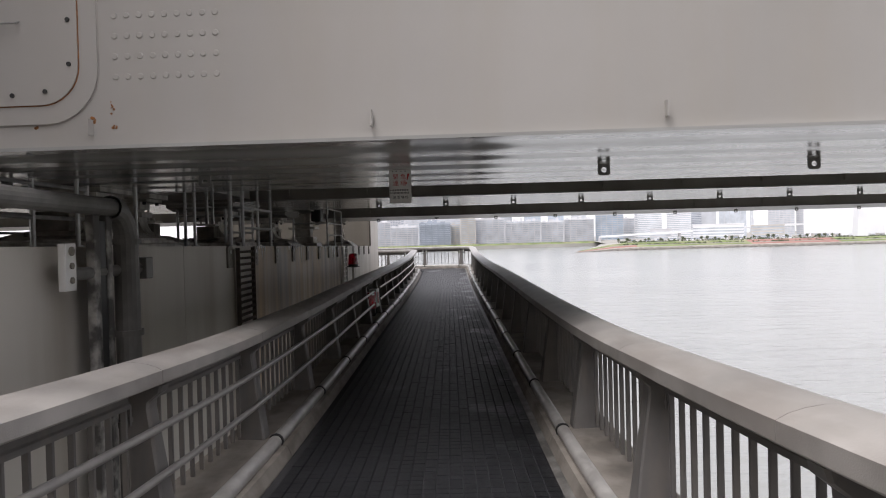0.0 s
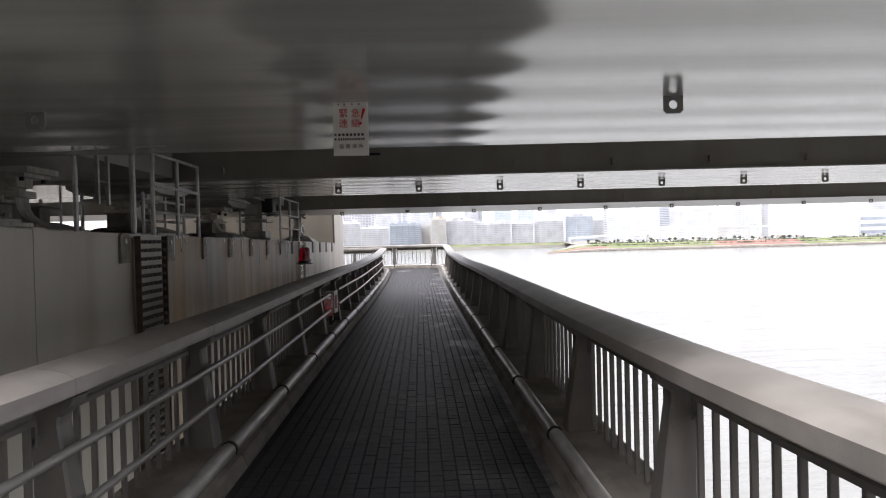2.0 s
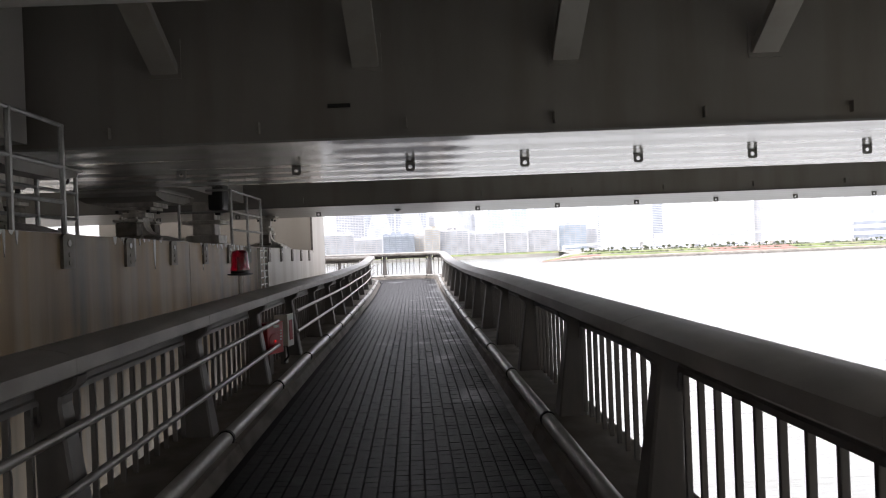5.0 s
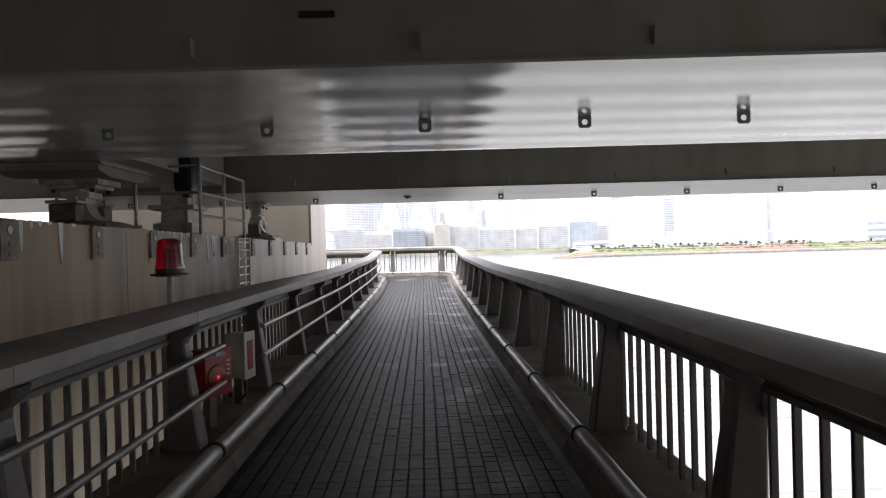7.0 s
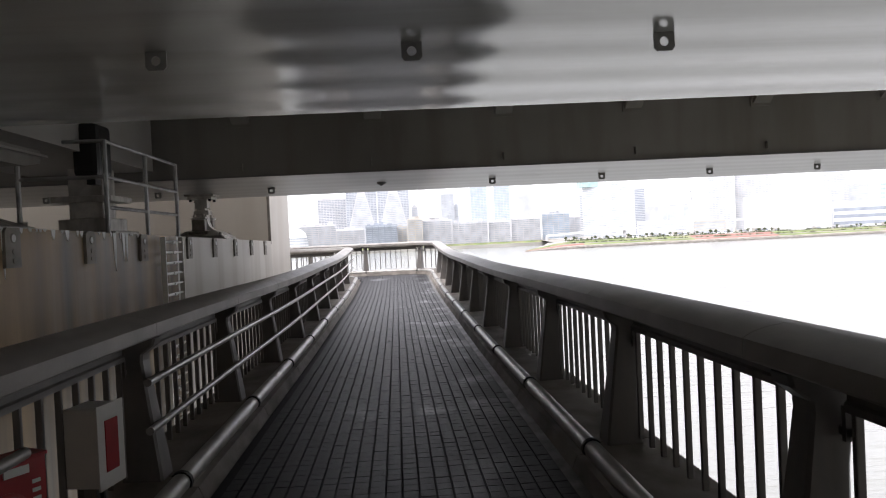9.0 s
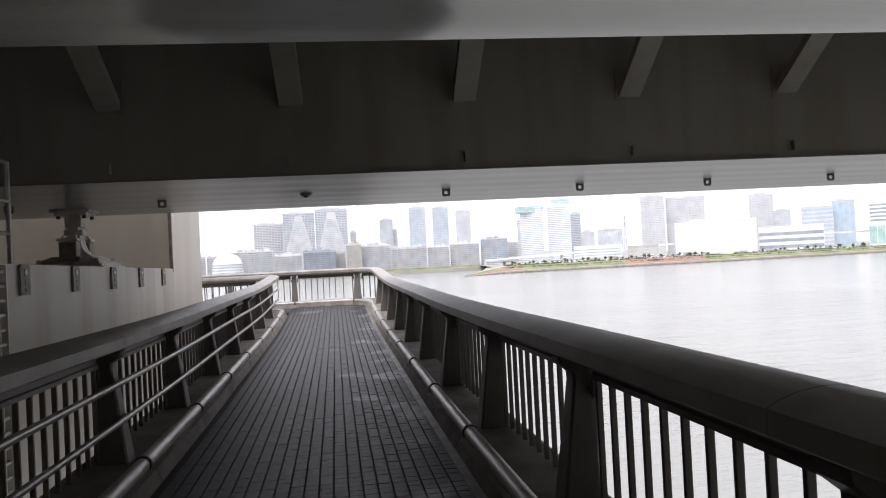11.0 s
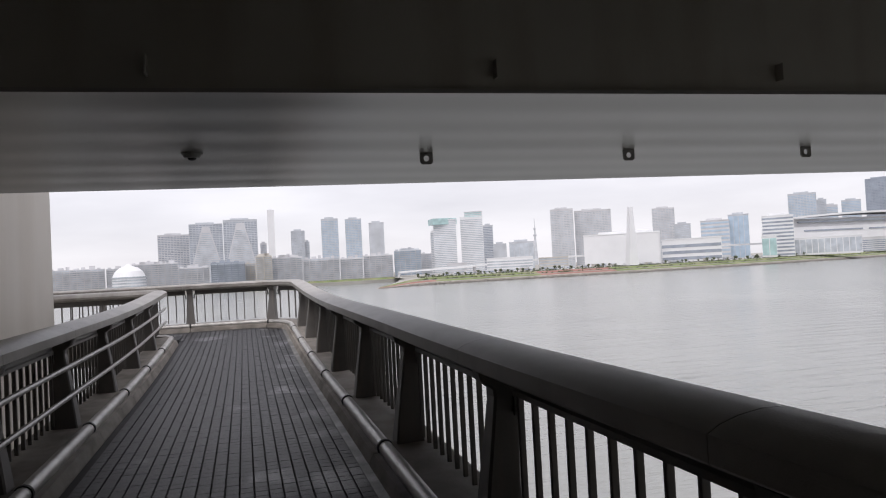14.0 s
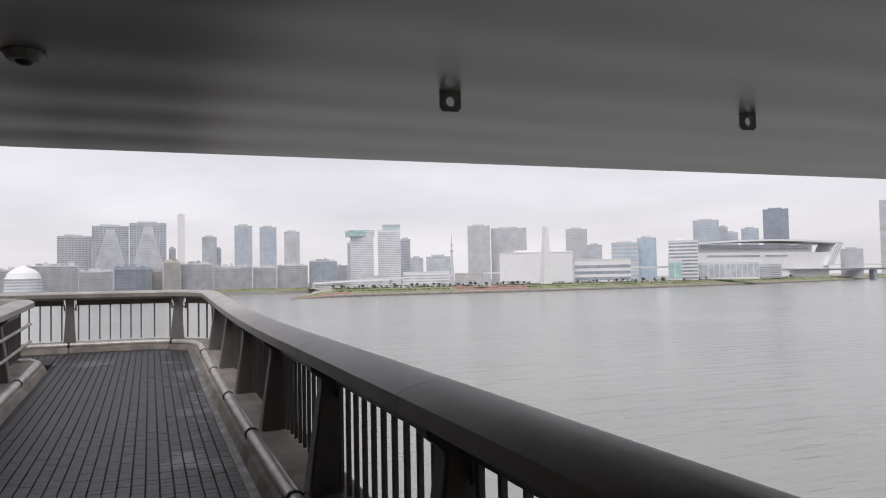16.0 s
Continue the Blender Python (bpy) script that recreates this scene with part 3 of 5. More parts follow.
prism(bm, round_rect(-3.5, -2.05, 2.53, 4.3, 0.36), "y", -0.012, 0.0)
hf = part("hatch_frame", bm, M_GIRDER, G1, "raised white hatch surround")
bm = bmesh.new()
prism(bm, round_rect(-3.38, -2.18, 2.66, 4.18, 0.26), "y", -0.022, -0.010)
hatch = part("hatch_door", bm, M_GIRDER, G1, "white bolted hatch door with a small grab handle")
bm = bmesh.new()
prism(bm, round_rect(-3.388, -2.172, 2.652, 4.188, 0.268), "y", -0.0135, -0.0115)
part("hatch_seal", bm, M_RUST, hatch, "thin dark rusty seal line")
bm = bmesh.new()
prism(bm, round_rect(-3.512, -2.038, 2.518, 4.312, 0.372), "y", -0.002, 0.0005)
part("seal_line", bm, M_SEAL, hf, "grey sealant line")
h0 = None
for x, z in ((-2.24, 3.23), (-2.24, 2.93), (-2.41, 2.75), (-2.64, 2.73), (-2.24, 3.55), (-2.24, 3.85), (-2.9, 2.72)):
    bm = bmesh.new()
    tube(bm, (x, -0.030, z), (x, -0.02, z), 0.016, 10)
    part("hatch_bolt", bm, M_HOLE, hatch)
bm = bmesh.new()
tube(bm, (-2.78, -0.06, 3.21), (-2.58, -0.06, 3.21), 0.008, 8)
tube(bm, (-2.78, -0.06, 3.21), (-2.78, -0.02, 3.23), 0.008, 8)
tube(bm, (-2.58, -0.06, 3.21), (-2.58, -0.02, 3.23), 0.008, 8)
part("handle", bm, M_STEEL, hatch, "small bent grab handle")
b0 = None
for r in range(4):
    for c in range(9):
        m = Matrix.Translation((-1.93 + 0.087 * c, 0, 3.25 - 0.138 * r))
        if b0 is None:
            bm = bmesh.new()
            tube(bm, (0, 0.0, 0), (0, -0.006, 0), 0.022, 10, 0.018)
            b0 = part("bolt_head", bm, M_GIRDER, G1, "overpainted bolt head")
            b0.matrix_basis = m
        else:
            share("bolt_head", b0, G1, m)
for x, z, h in ((-1.955, 2.62, 0.12), (-1.945, 2.50, 0.03), (-2.09, 2.55, 0.035), (-2.5, 2.51, 0.012)):
    bm = bmesh.new()
    rr = random.Random(int(z * 1000))
    for k in range(7):
        dx, dz, rad = rr.uniform(-0.015, 0.015), rr.uniform(-h / 2, h / 2), rr.uniform(0.004, 0.011)
        tube(bm, (x + dx, -0.0025, z + dz), (x + dx, 0.0, z + dz), rad, 7)
    part("rust_spot", bm, M_RUST, G1, "rust bleeding through the white paint")

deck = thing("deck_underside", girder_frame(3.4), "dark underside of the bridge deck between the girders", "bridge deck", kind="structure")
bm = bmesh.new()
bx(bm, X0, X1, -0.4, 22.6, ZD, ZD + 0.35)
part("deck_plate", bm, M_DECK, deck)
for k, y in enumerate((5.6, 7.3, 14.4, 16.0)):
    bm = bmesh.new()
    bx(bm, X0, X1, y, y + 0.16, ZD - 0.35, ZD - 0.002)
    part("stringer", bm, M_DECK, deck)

# end cross beam over the bearings
beam = thing("end_cross_beam", label="pale steel cross beam joining the girder ends over the bearings", category="beam")
for a, b in ((7.72, 12.0), (16.6, 20.85)):
    bm = bmesh.new()
    bx(bm, -5.1, -3.35, a, b, 2.5, ZD - 0.01)
    part("beam_segment", bm, M_GIRDER, beam)


# ---------- pier ----------
def pier_top(y):
    return 1.72 - 0.0105 * (y - 2)


pier = thing("pier_wall", label="cream painted concrete pier wall with brown water streaks", category="pier wall", kind="structure")
joints = [-14, -6, 0.5, 6.9, 9.85, 14.9, 19.75, 27.0]
for a, b in zip(joints, joints[1:]):
    bm = bmesh.new()
    A = [bm.verts.new((x, a + 0.005, z)) for x, z in ((-7.2, -20), (-2.75, -20), (-2.75, pier_top(a)), (-7.2, pier_top(a)))]
    B = [bm.verts.new((x, b - 0.005, z)) for x, z in ((-7.2, -20), (-2.75, -20), (-2.75, pier_top(b)), (-7.2, pier_top(b)))]
    for i in range(4):
        bm.faces.new((A[i], A[(i + 1) % 4], B[(i + 1) % 4], B[i]))
    bm.faces.new(A[::-1])
    bm.faces.new(B)
    part("wall_panel", bm, M_PIER if 9 < a < 19 else M_PIER_CLEAN, pier)

rc = random.Random(9)
crust = thing("lime_crust", label="ragged white lime crust dripping from the pier edge", category="lime crust")
for y0, y1 in ((9.9, 10.6), (12.4, 13.8), (15.4, 18.6)):
    y = y0
    while y < y1:
        bm = bmesh.new()
        wd, ln = rc.uniform(0.03, 0.09), rc.choice((0.03, 0.05, 0.08, 0.10, 0.28, 0.42)) * rc.uniform(0.7, 1.1)
        z = pier_top(y)
        prism(bm, [(y, z + 0.004), (y + wd, z + 0.004), (y + wd * 0.8, z - ln * 0.7), (y + wd * 0.55, z - ln), (y + wd * 0.2, z - ln * 0.6)], "x", -2.7495, -2.744)
        part("drip", bm, M_LIGHTHOLE, crust)
        y += wd * rc.uniform(0.9, 2.6)

col = thing("pier_column", label="tall cream painted pier column beside the walkway", category="column", kind="structure")
bm = bmesh.new()
bx(bm, -9.0, -2.75, 27.0, 30.0, -20, 9.0, 0.03)
part("shaft", bm, M_COLUMN, col)
bm = bmesh.new()
bx(bm, -2.80, -2.744, 26.985, 27.05, 1.4, 9.0)
part("joint_strip", bm, M_PLATE, col, "dark joint strip at the corner")


# Unseen column, added to keep light from behind off the pier side.
shade_col = thing("pier_column", label="unseen added column at the ramp that blocks light from behind", category="column", kind="structure")
bm = bmesh.new()
bx(bm, -9.0, -2.752, -1.2, 1.8, -20, 9.0, 0.03)
part("shaft", bm, M_COLUMN, shade_col)
# Unseen wall added behind the ramp to cut low light; dark against bounce.
back = thing("wall_back", label="unseen added wall behind the ramp that cuts low light", category="wall", kind="structure")
bm = bmesh.new()
bx(bm, -45.0, 45.0, -14.8, -14.0, -20, 13.0)
part("face", bm, M_PLATE, back)
# Added wall that keeps sky light and its soffit reflection out on the left.
wall = thing("abutment_wall", label="added plain wall behind the pier that cuts sky light", category="wall", kind="structure")
bm = bmesh.new()
bx(bm, -27.0, -26.0, 8, 95, -20, 2.12)
part("face", bm, M_PIER_CLEAN, wall)


def plate_mesh():
    bm = bmesh.new()
    pts = [(-0.11, 0.0), (-0.11, -0.27), (0.11, -0.27), (0.11, 0.0), (0.08, 0.03), (-0.08, 0.03)]
    prism(bm, pts, "x", 0.0, 0.028)
    for z, r in ((-0.05, 0.04), (-0.15, 0.022), (-0.22, 0.022)):
        tube(bm, (0.026, 0, z), (0.034, 0, z), r, 12, r * 0.8)
    return bm


pl = None
for k, y in enumerate((8.62, 9.97, 11.40, 12.78, 14.2, 15.6, 17.0, 18.45, 20.29, 21.72, 23.2, 24.65, 26.15)):
    m = Matrix.Translation((-2.75, y, pier_top(y) - 0.03))
    if pl is None:
        pl = thing("anchor_plate", m, "weathered steel anchor plate bolted to the pier wall", "plate", "anchor plates")
        part("plate", plate_mesh(), M_PLATE, pl)
        bm = bmesh.new()
        tube(bm, (0.033, 0, -0.05), (0.036, 0, -0.05), 0.03, 12)
        part("eye", bm, M_LIGHTHOLE, pl, "pale round eye")
    else:
        copy_thing(pl, m)


def ladder(y0, y1, zlow, step, cols, label, material):
    yc = (y0 + y1) / 2
    ld = thing("ladder", pose(-2.68, yc, 0), label, "ladder")
    h = pier_top(yc) - 0.02
    w = (y1 - y0) / 2
    for s in (-w, w):
        bm = bmesh.new()
        bx(bm, -0.03, 0.03, s - 0.012, s + 0.012, zlow, h, 0.004)
        part("stile", bm, material, ld)
    r0 = None
    z = h - 0.06
    while z > zlow:
        m = Matrix.Translation((0, 0, z))
        if r0 is None:
            bm = bmesh.new()
            tube(bm, (0, -w, 0), (0, w, 0), 0.016, 8)
            for c in range(cols):
                y = -w + 2 * w * (c + 0.5) / cols
                bx(bm, -0.025, 0.025, y - 0.03, y + 0.03, -0.02, 0.012)
            r0 = part("rung", bm, material, ld)
            r0.matrix_basis = m
        else:
            share("rung", r0, ld, m)
        z -= step
    return ld


step_ladder = ladder(8.82, 9.62, -1.2, 0.09, 6, "weathered steel step ladder down the pier wall", M_STEPS)
bm = bmesh.new()
bx(bm, -0.055, -0.045, -0.38, 0.38, -1.2, pier_top(9.2) - 0.03)
part("backing_plate", bm, M_PIER_CLEAN, step_ladder, "pale streaked backing plate")
ladder(18.98, 19.70, -1.2, 0.13, 1, "white-painted steel ladder down the pier wall", M_WHITE)


def guard(y0, y1, x, label):
    g = thing("guard_rail", label=label, category="guard rail", group="pier guard rails")
    zb, zt = pier_top(y0) - 0.01, pier_top(y0) + 1.0
    for y in (y0, (y0 + y1) / 2, y1):
        bm = bmesh.new()
        tube(bm, (x, y, pier_top(y) - 0.005), (x, y, zt), 0.027, 8)
        part("upright", bm, M_STEEL, g)
    for f in (1.0, 0.62, 0.3):
        bm = bmesh.new()
        tube(bm, (x, y0, zb + f), (x, y1, zb + f), 0.021, 8)
        part("bar", bm, M_STEEL, g)
    for f in (1.0, 0.62):
        bm = bmesh.new()
        tube(bm, (x, y0, zb + f), (x - 0.9, y0, zb + f), 0.021, 8)
        part("return_bar", bm, M_STEEL, g)
    bm = bmesh.new()
    tube(bm, (x - 0.9, y0, pier_top(y0) - 0.005), (x - 0.9, y0, zt), 0.027, 8)
    part("upright", bm, M_STEEL, g)
    return g


guard(9.97, 11.75, -2.92, "grey steel guard rail on the pier top")
guard(17.95, 20.45, -2.92, "grey steel guard rail on the pier top")
guard(4.3, 6.4, -3.6, "grey steel guard rail on the pier top")


def bearing(x, y, s, ztop, label):
    """Stepped base, flared cast pedestal with cross ribs, rocker block, sole plate and side rollers."""
    b = thing("bridge_bearing", pose(x, y, pier_top(y) - 0.004), label, "bearing", "bridge bearings")
    h = ztop - pier_top(y)
    for k, (r, z0, z1) in enumerate(((0.74, 0.0, 0.045), (0.68, 0.047, 0.085), (0.62, 0.087, 0.115))):
        bm = bmesh.new()
        bx(bm, -r * s, r * s, -r * s, r * s, z0, z1, 0.008)
        part("base_plate", bm, M_BEARING, b)
    bm = bmesh.new()
    rings = [[bm.verts.new((sx * r * s, sy * r * s, z)) for sx, sy in ((-1, -1), (1, -1), (1, 1), (-1, 1))] for r, z in ((0.60, 0.114), (0.40, 0.20), (0.34, 0.215))]
    for p, c in zip(rings, rings[1:]):
        for i in range(4):
            bm.faces.new((p[i], p[(i + 1) % 4], c[(i + 1) % 4], c[i]))
    bm.faces.new(rings[0][::-1])
    bm.faces.new(rings[-1])
    part("sloped_base", bm, M_BEARING, b)
    flare = [(0.33, 0.21), (0.25, 0.245), (0.185, 0.30), (0.145, 0.37), (0.125, 0.46), (0.125, 0.52)]
    out = [(r * s, z) for r, z in flare] + [(-r * s, z) for r, z in flare[::-1]]
    bm = bmesh.new()
    prism(bm, out, "y", -0.15 * s, 0.15 * s)
    part("flared_pedestal", bm, M_BEARING, b)
    for k in (-0.07, 0.07):
        bm = bmesh.new()
        prism(bm, out, "x", k * s - 0.018, k * s + 0.018)
        part("rib", bm, M_BEARING, b)
    bm = bmesh.new()
    bx(bm, -0.19 * s, 0.19 * s, -0.20 * s, 0.20 * s, 0.515, 0.60, 0.015)
    tube(bm, (0, -0.19 * s, 0.62), (0, 0.19 * s, 0.62), 0.075, 16)
    if h > 0.76:
        bx(bm, -0.16 * s, 0.16 * s, -0.18 * s, 0.18 * s, 0.64, h - 0.10, 0.01)
    part("rocker", bm, M_BEARING, b)
    bm = bmesh.new()
    bx(bm, -0.31 * s, 0.31 * s, -0.30 * s, 0.30 * s, h - 0.105, h - 0.06, 0.008)
    bx(bm, -0.38 * s, 0.38 * s, -0.36 * s, 0.36 * s, h - 0.058, h + 0.02, 0.008)
    part("sole_plate", bm, M_BEARING, b)
    for sx in (-1, 1):
        for sy in (-1, 1):
            bm = bmesh.new()
            tube(bm, (sx * 0.25 * s, sy * 0.24 * s, h - 0.15), (sx * 0.25 * s, sy * 0.24 * s, h - 0.10), 0.028, 6)
            part("sole_bolt", bm, M_DARK, b, "dark hexagonal bolt")
            bm = bmesh.new()
            tube(bm, (sx * 0.55 * s, sy * 0.55 * s, 0.11), (sx * 0.55 * s, sy * 0.55 * s, 0.17), 0.03, 6)
            part("anchor_bolt", bm, M_BEARING, b)
    for sy in (-1, 1):
        bm = bmesh.new()
        bx(bm, -0.17 * s, 0.17 * s, sy * 0.42 * s - 0.13 * s, sy * 0.42 * s + 0.13 * s, 0.20, 0.42, 0.02)
        bx(bm, -0.24 * s, 0.24 * s, sy * 0.44 * s - 0.15 * s, sy * 0.44 * s + 0.15 * s, 0.15, 0.20, 0.01)
        st = part("side_stopper", bm, M_PLATE, b, "dark grey side stopper")
        bm = bmesh.new()
        bx(bm, -0.20 * s, 0.20 * s, sy * 0.42 * s - 0.15 * s, sy * 0.42 * s + 0.15 * s, 0.43, 0.47, 0.008)
        for sx in (-0.12, 0.12):
            tube(bm, (sx * s, sy * 0.42 * s, 0.46), (sx * s, sy * 0.42 * s, 0.52), 0.022, 6)
        part("cap_plate", bm, M_BEARING, st)
    return b


bearing(-3.95, 6.95, 1.15, 2.36, "grey-painted steel rocker bearing on the pier top")
bearing(-4.0, 3.0, 0.95, 2.4, "grey-painted steel rocker bearing on the pier top")
bearing(-4.3, 12.9, 1.0, pier_top(12.9) + 0.70, "dark grey steel rocker bearing on the pier top")
bearing(-4.32, 17.4, 1.0, pier_top(17.4) + 0.74, "grey-painted steel rocker bearing with streaked base")
bearing(-4.75, 10.3, 1.05, 2.49, "grey steel rocker bearing under the cross beam")
bearing(-3.55, 24.3, 0.72, 2.4, "small grey steel rocker bearing on the pier top")
for y, z, x in ((17.4, pier_top(17.4) + 0.748, -4.34), (12.9, pier_top(12.9) + 0.708, -4.3)):
    hb = thing("girder_haunch", pose(x, y, z), "pale steel haunch block under the girder above a bearing", "haunch", "girder haunches")
    bm = bmesh.new()
    prism(bm, [(-0.85, 0.06), (-0.50, 0.0), (0.50, 0.0), (0.85, 0.06), (0.85, 2.56 - z), (-0.85, 2.56 - z)], "x", -0.62, 0.62)
    part("block", bm, M_GIRDER_SHADED, hb)
    bm = bmesh.new()
    bx(bm, -0.68, 0.68, -0.90, 0.90, 2.43 - z, 2.455 - z, 0.004)
    part("flange_plate", bm, M_GIRDER, hb)
for y, x, wd in ((20.3, -4.0, 0.30),):
    st = thing("seismic_stopper", pose(x, y, pier_top(y) - 0.004), "grey steel stopper block between pier and girder", "stopper")
    bm = bmesh.new()
    bx(bm, -wd * 1.5, wd * 1.5, -wd * 1.5, wd * 1.5, 0, 0.12, 0.01)
    bx(bm, -wd * 1.1, wd * 1.1, -wd * 1.1, wd * 1.1, 0.12, 0.3, 0.02)
    bx(bm, -wd * 1.3, wd * 1.3, -wd * 1.3, wd * 1.3, 0.52, 0.60, 0.02)
    part("foot", bm, M_BEARING, st)
    bm = bmesh.new()
    bx(bm, -wd * 0.75, wd * 0.75, -wd * 0.75, wd * 0.75, 0.3, 2.52 - pier_top(y), 0.02)
    part("block", bm, M_BEARING, st)
bm = bmesh.new()
bx(bm, -0.14, 0.14, -0.22, 0.22, -0.08, 0.52, 0.06)
bx(bm, -0.05, 0.05, -0.08, 0.08, -0.16, -0.07, 0.01)
lk = link("black_box", bm, M_BLACK)
lk.matrix_basis = pose(-3.30, 17.0 + 1.6, 2.30)
tagged(lk, "black box fixed to the cross beam face", "box")

for x, y, rr_ in ((-3.2, 6.7, 0.022), (-3.2, 8.6, 0.022), (-3.25, 5.5, 0.022)):
    cd = thing("conduit", pose(x, y, pier_top(y) - 0.005), "thin grey conduit rising from the pier top", "conduit", "pier conduits")
    bm = bmesh.new()
    tube(bm, (0, 0, 0), (0, 0, (2.35 if y < 8 else 2.46) - pier_top(y)), rr_, 10)
    part("pipe", bm, M_STEEL, cd)
    bm = bmesh.new()
    tube(bm, (0, 0, 0), (0, 0, 0.03), rr_ * 2.4, 10)
    part("flange", bm, M_STEEL, cd)
guard(12.3, 14.2, -3.9, "grey steel guard rail on the pier top")
guard(8.4, 15.6, -6.7, "long grey steel guard rail on the pier's far edge")
tall = thing("conduit", pose(-2.98, 9.52, pier_top(9.52) - 0.005), "tall grey conduit from the pier top to the deck", "conduit", "pier conduits")
bm = bmesh.new()
tube(bm, (0, 0, 0), (0, 0, ZD - pier_top(9.52) + 0.004), 0.032, 10)
part("pipe", bm, M_STEEL, tall)
bm = bmesh.new()
tube(bm, (0, 0, 0), (0, 0, 0.03), 0.07, 10)
part("flange", bm, M_STEEL, tall)
hang = thing("hanging_ladder", pose(-3.2, 9.25, 1.98), "slim grey ladder hanging from the bridge deck", "ladder")
for y in (-0.13, 0.13):
    bm = bmesh.new()
    bx(bm, -0.02, 0.02, y - 0.025, y + 0.025, 0.0, ZD - 1.976, 0.004)
    part("stile", bm, M_STEEL, hang)
for k in range(8):
    bm = bmesh.new()
    tube(bm, (0, -0.13, 0.25 + 0.3 * k), (0, 0.13, 0.25 + 0.3 * k), 0.012, 8)
    part("rung", bm, M_STEEL, hang)

# pipes by the pier
pp = thing("drain_pipe", label="thick grey drain pipe with elbow beside the pier wall", category="pipe")
bm = bmesh.new()
tube(bm, (-2.55, 4.95, -6), (-2.55, 4.95, 1.78), 0.105, 16)
part("riser", bm, M_PIPEGREY, pp, smooth=False)
bm = bmesh.new()
rings = []
for k in range(7):
    a = math.pi / 2 * k / 6
    cy, cz = 4.95 - 0.28 * (1 - math.cos(a)), 1.74 + 0.28 * math.sin(a)
    rings.append([bm.verts.new((-2.55 + 0.10 * math.cos(t), cy + 0.10 * math.sin(t) * math.cos(a), cz + 0.10 * math.sin(t) * math.sin(a))) for t in [2 * math.pi * j / 16 for j in range(16)]])
for p, q in zip(rings, rings[1:]):
    for j in range(16):
        bm.faces.new((p[j], p[(j + 1) % 16], q[(j + 1) % 16], q[j]))
part("elbow", bm, M_PIPEGREY, pp)
bm = bmesh.new()
tube(bm, (-2.55, 4.69, 2.02), (-2.62, 0.5, 2.06), 0.075, 16)
part("branch", bm, M_PIPEGREY, pp)
for z in (1.70, 0.9, 0.1):
    bm = bmesh.new()
    tube(bm, (-2.55, 4.95, z), (-2.55, 4.95, z + 0.05), 0.128, 16)
    part("collar", bm, M_PIPEGREY, pp)
pq = thing("cable_duct", label="dark cable duct with peeling white paint beside the pier wall", category="duct")
for y in (4.42, 4.64):
    bm = bmesh.new()
    bx(bm, -2.62, -2.55, y - 0.05, y + 0.05, -6, 1.95, 0.008)
    part("channel", bm, M_PEEL, pq)
bm = bmesh.new()
bx(bm, -2.60, -2.56, 4.46, 4.60, -6, 1.9)
part("back", bm, M_BLACK, pq)
br = thing("pipe_bracket", label="grey pipe bracket arm with end plates on the pier wall", category="bracket")
bm = bmesh.new()
tube(bm, (-2.60, 4.0, 1.48), (-2.60, 5.38, 1.48), 0.05, 12)
part("arm", bm, M_PIPEGREY, br)
bm = bmesh.new()
bx(bm, -2.74, -2.52, 5.30, 5.46, 1.38, 1.58, 0.01)
part("foot", bm, M_PIPEGREY, br)
bm = bmesh.new()
bx(bm, -2.60, -2.54, 3.90, 4.06, 1.36, 1.72, 0.01)
ep = part("end_plate", bm, M_WHITE, br, "white end plate with three bolts")
for z, r in ((1.66, 0.035), (1.55, 0.025), (1.44, 0.025)):
    bm = bmesh.new()
    tube(bm, (-2.545, 3.98, z), (-2.525, 3.98, z), r, 10)
    part("bolt", bm, M_PLATE, ep)

# ---------- small things on the walkway ----------
bc = thing("warning_beacon", pose(-1.56, 12.65, 0), "red warning beacon on a thin white pole behind the railing", "beacon")
bm = bmesh.new()
tube(bm, (0, 0, -0.3), (0, 0, 1.19), 0.022, 10)
part("pole", bm, M_WHITE, bc)
bm = bmesh.new()
lathe(bm, [(0.09, 1.17), (0.13, 1.18), (0.13, 1.19), (0.095, 1.195), (0.095, 1.225)], 20)
part("base", bm, M_BLACK, bc, "black beacon base")
bm = bmesh.new()
lathe(bm, [(0.098, 1.225), (0.098, 1.25), (0.092, 1.25), (0.082, 1.40), (0.072, 1.425), (0.04, 1.435)], 24)
part("dome", bm, M_LENS, bc, "red plastic beacon dome", smooth=False)
bm = bmesh.new()
bx(bm, -0.015, 0.015, -0.05, 0.05, 1.23, 1.36)
part("reflector", bm, M_RED, bc)

cab = thing("alarm_box", pose(-1.235, 12.47, 0), "red alarm box with round bell and pilot lamp on the railing", "alarm box")
T = Matrix.Rotation(radians(-28), 4, "Z")
bm = bmesh.new()
bx(bm, -0.05, 0.06, -0.125, 0.125, 0.37, 0.68, 0.008, T)
bx(bm, -0.052, 0.064, -0.13, 0.13, 0.676, 0.688, 0.002, T)
cbody = part("body", bm, M_RED, cab)
bm = bmesh.new()
bx(bm, 0.06, 0.064, -0.03, 0.06, 0.632, 0.660, 0, T)
part("name_plate", bm, M_WHITE, cab)
bm = bmesh.new()
lathe(bm, [(0.085, 0.0), (0.085, 0.004), (0.075, 0.010), (0.05, 0.014), (0.03, 0.015)], 24, T @ Matrix.Translation((0.058, -0.025, 0.50)) @ Matrix.Rotation(radians(90), 4, "Y"))
part("bell", bm, M_RED, cab, "round red bell cover")
bm = bmesh.new()
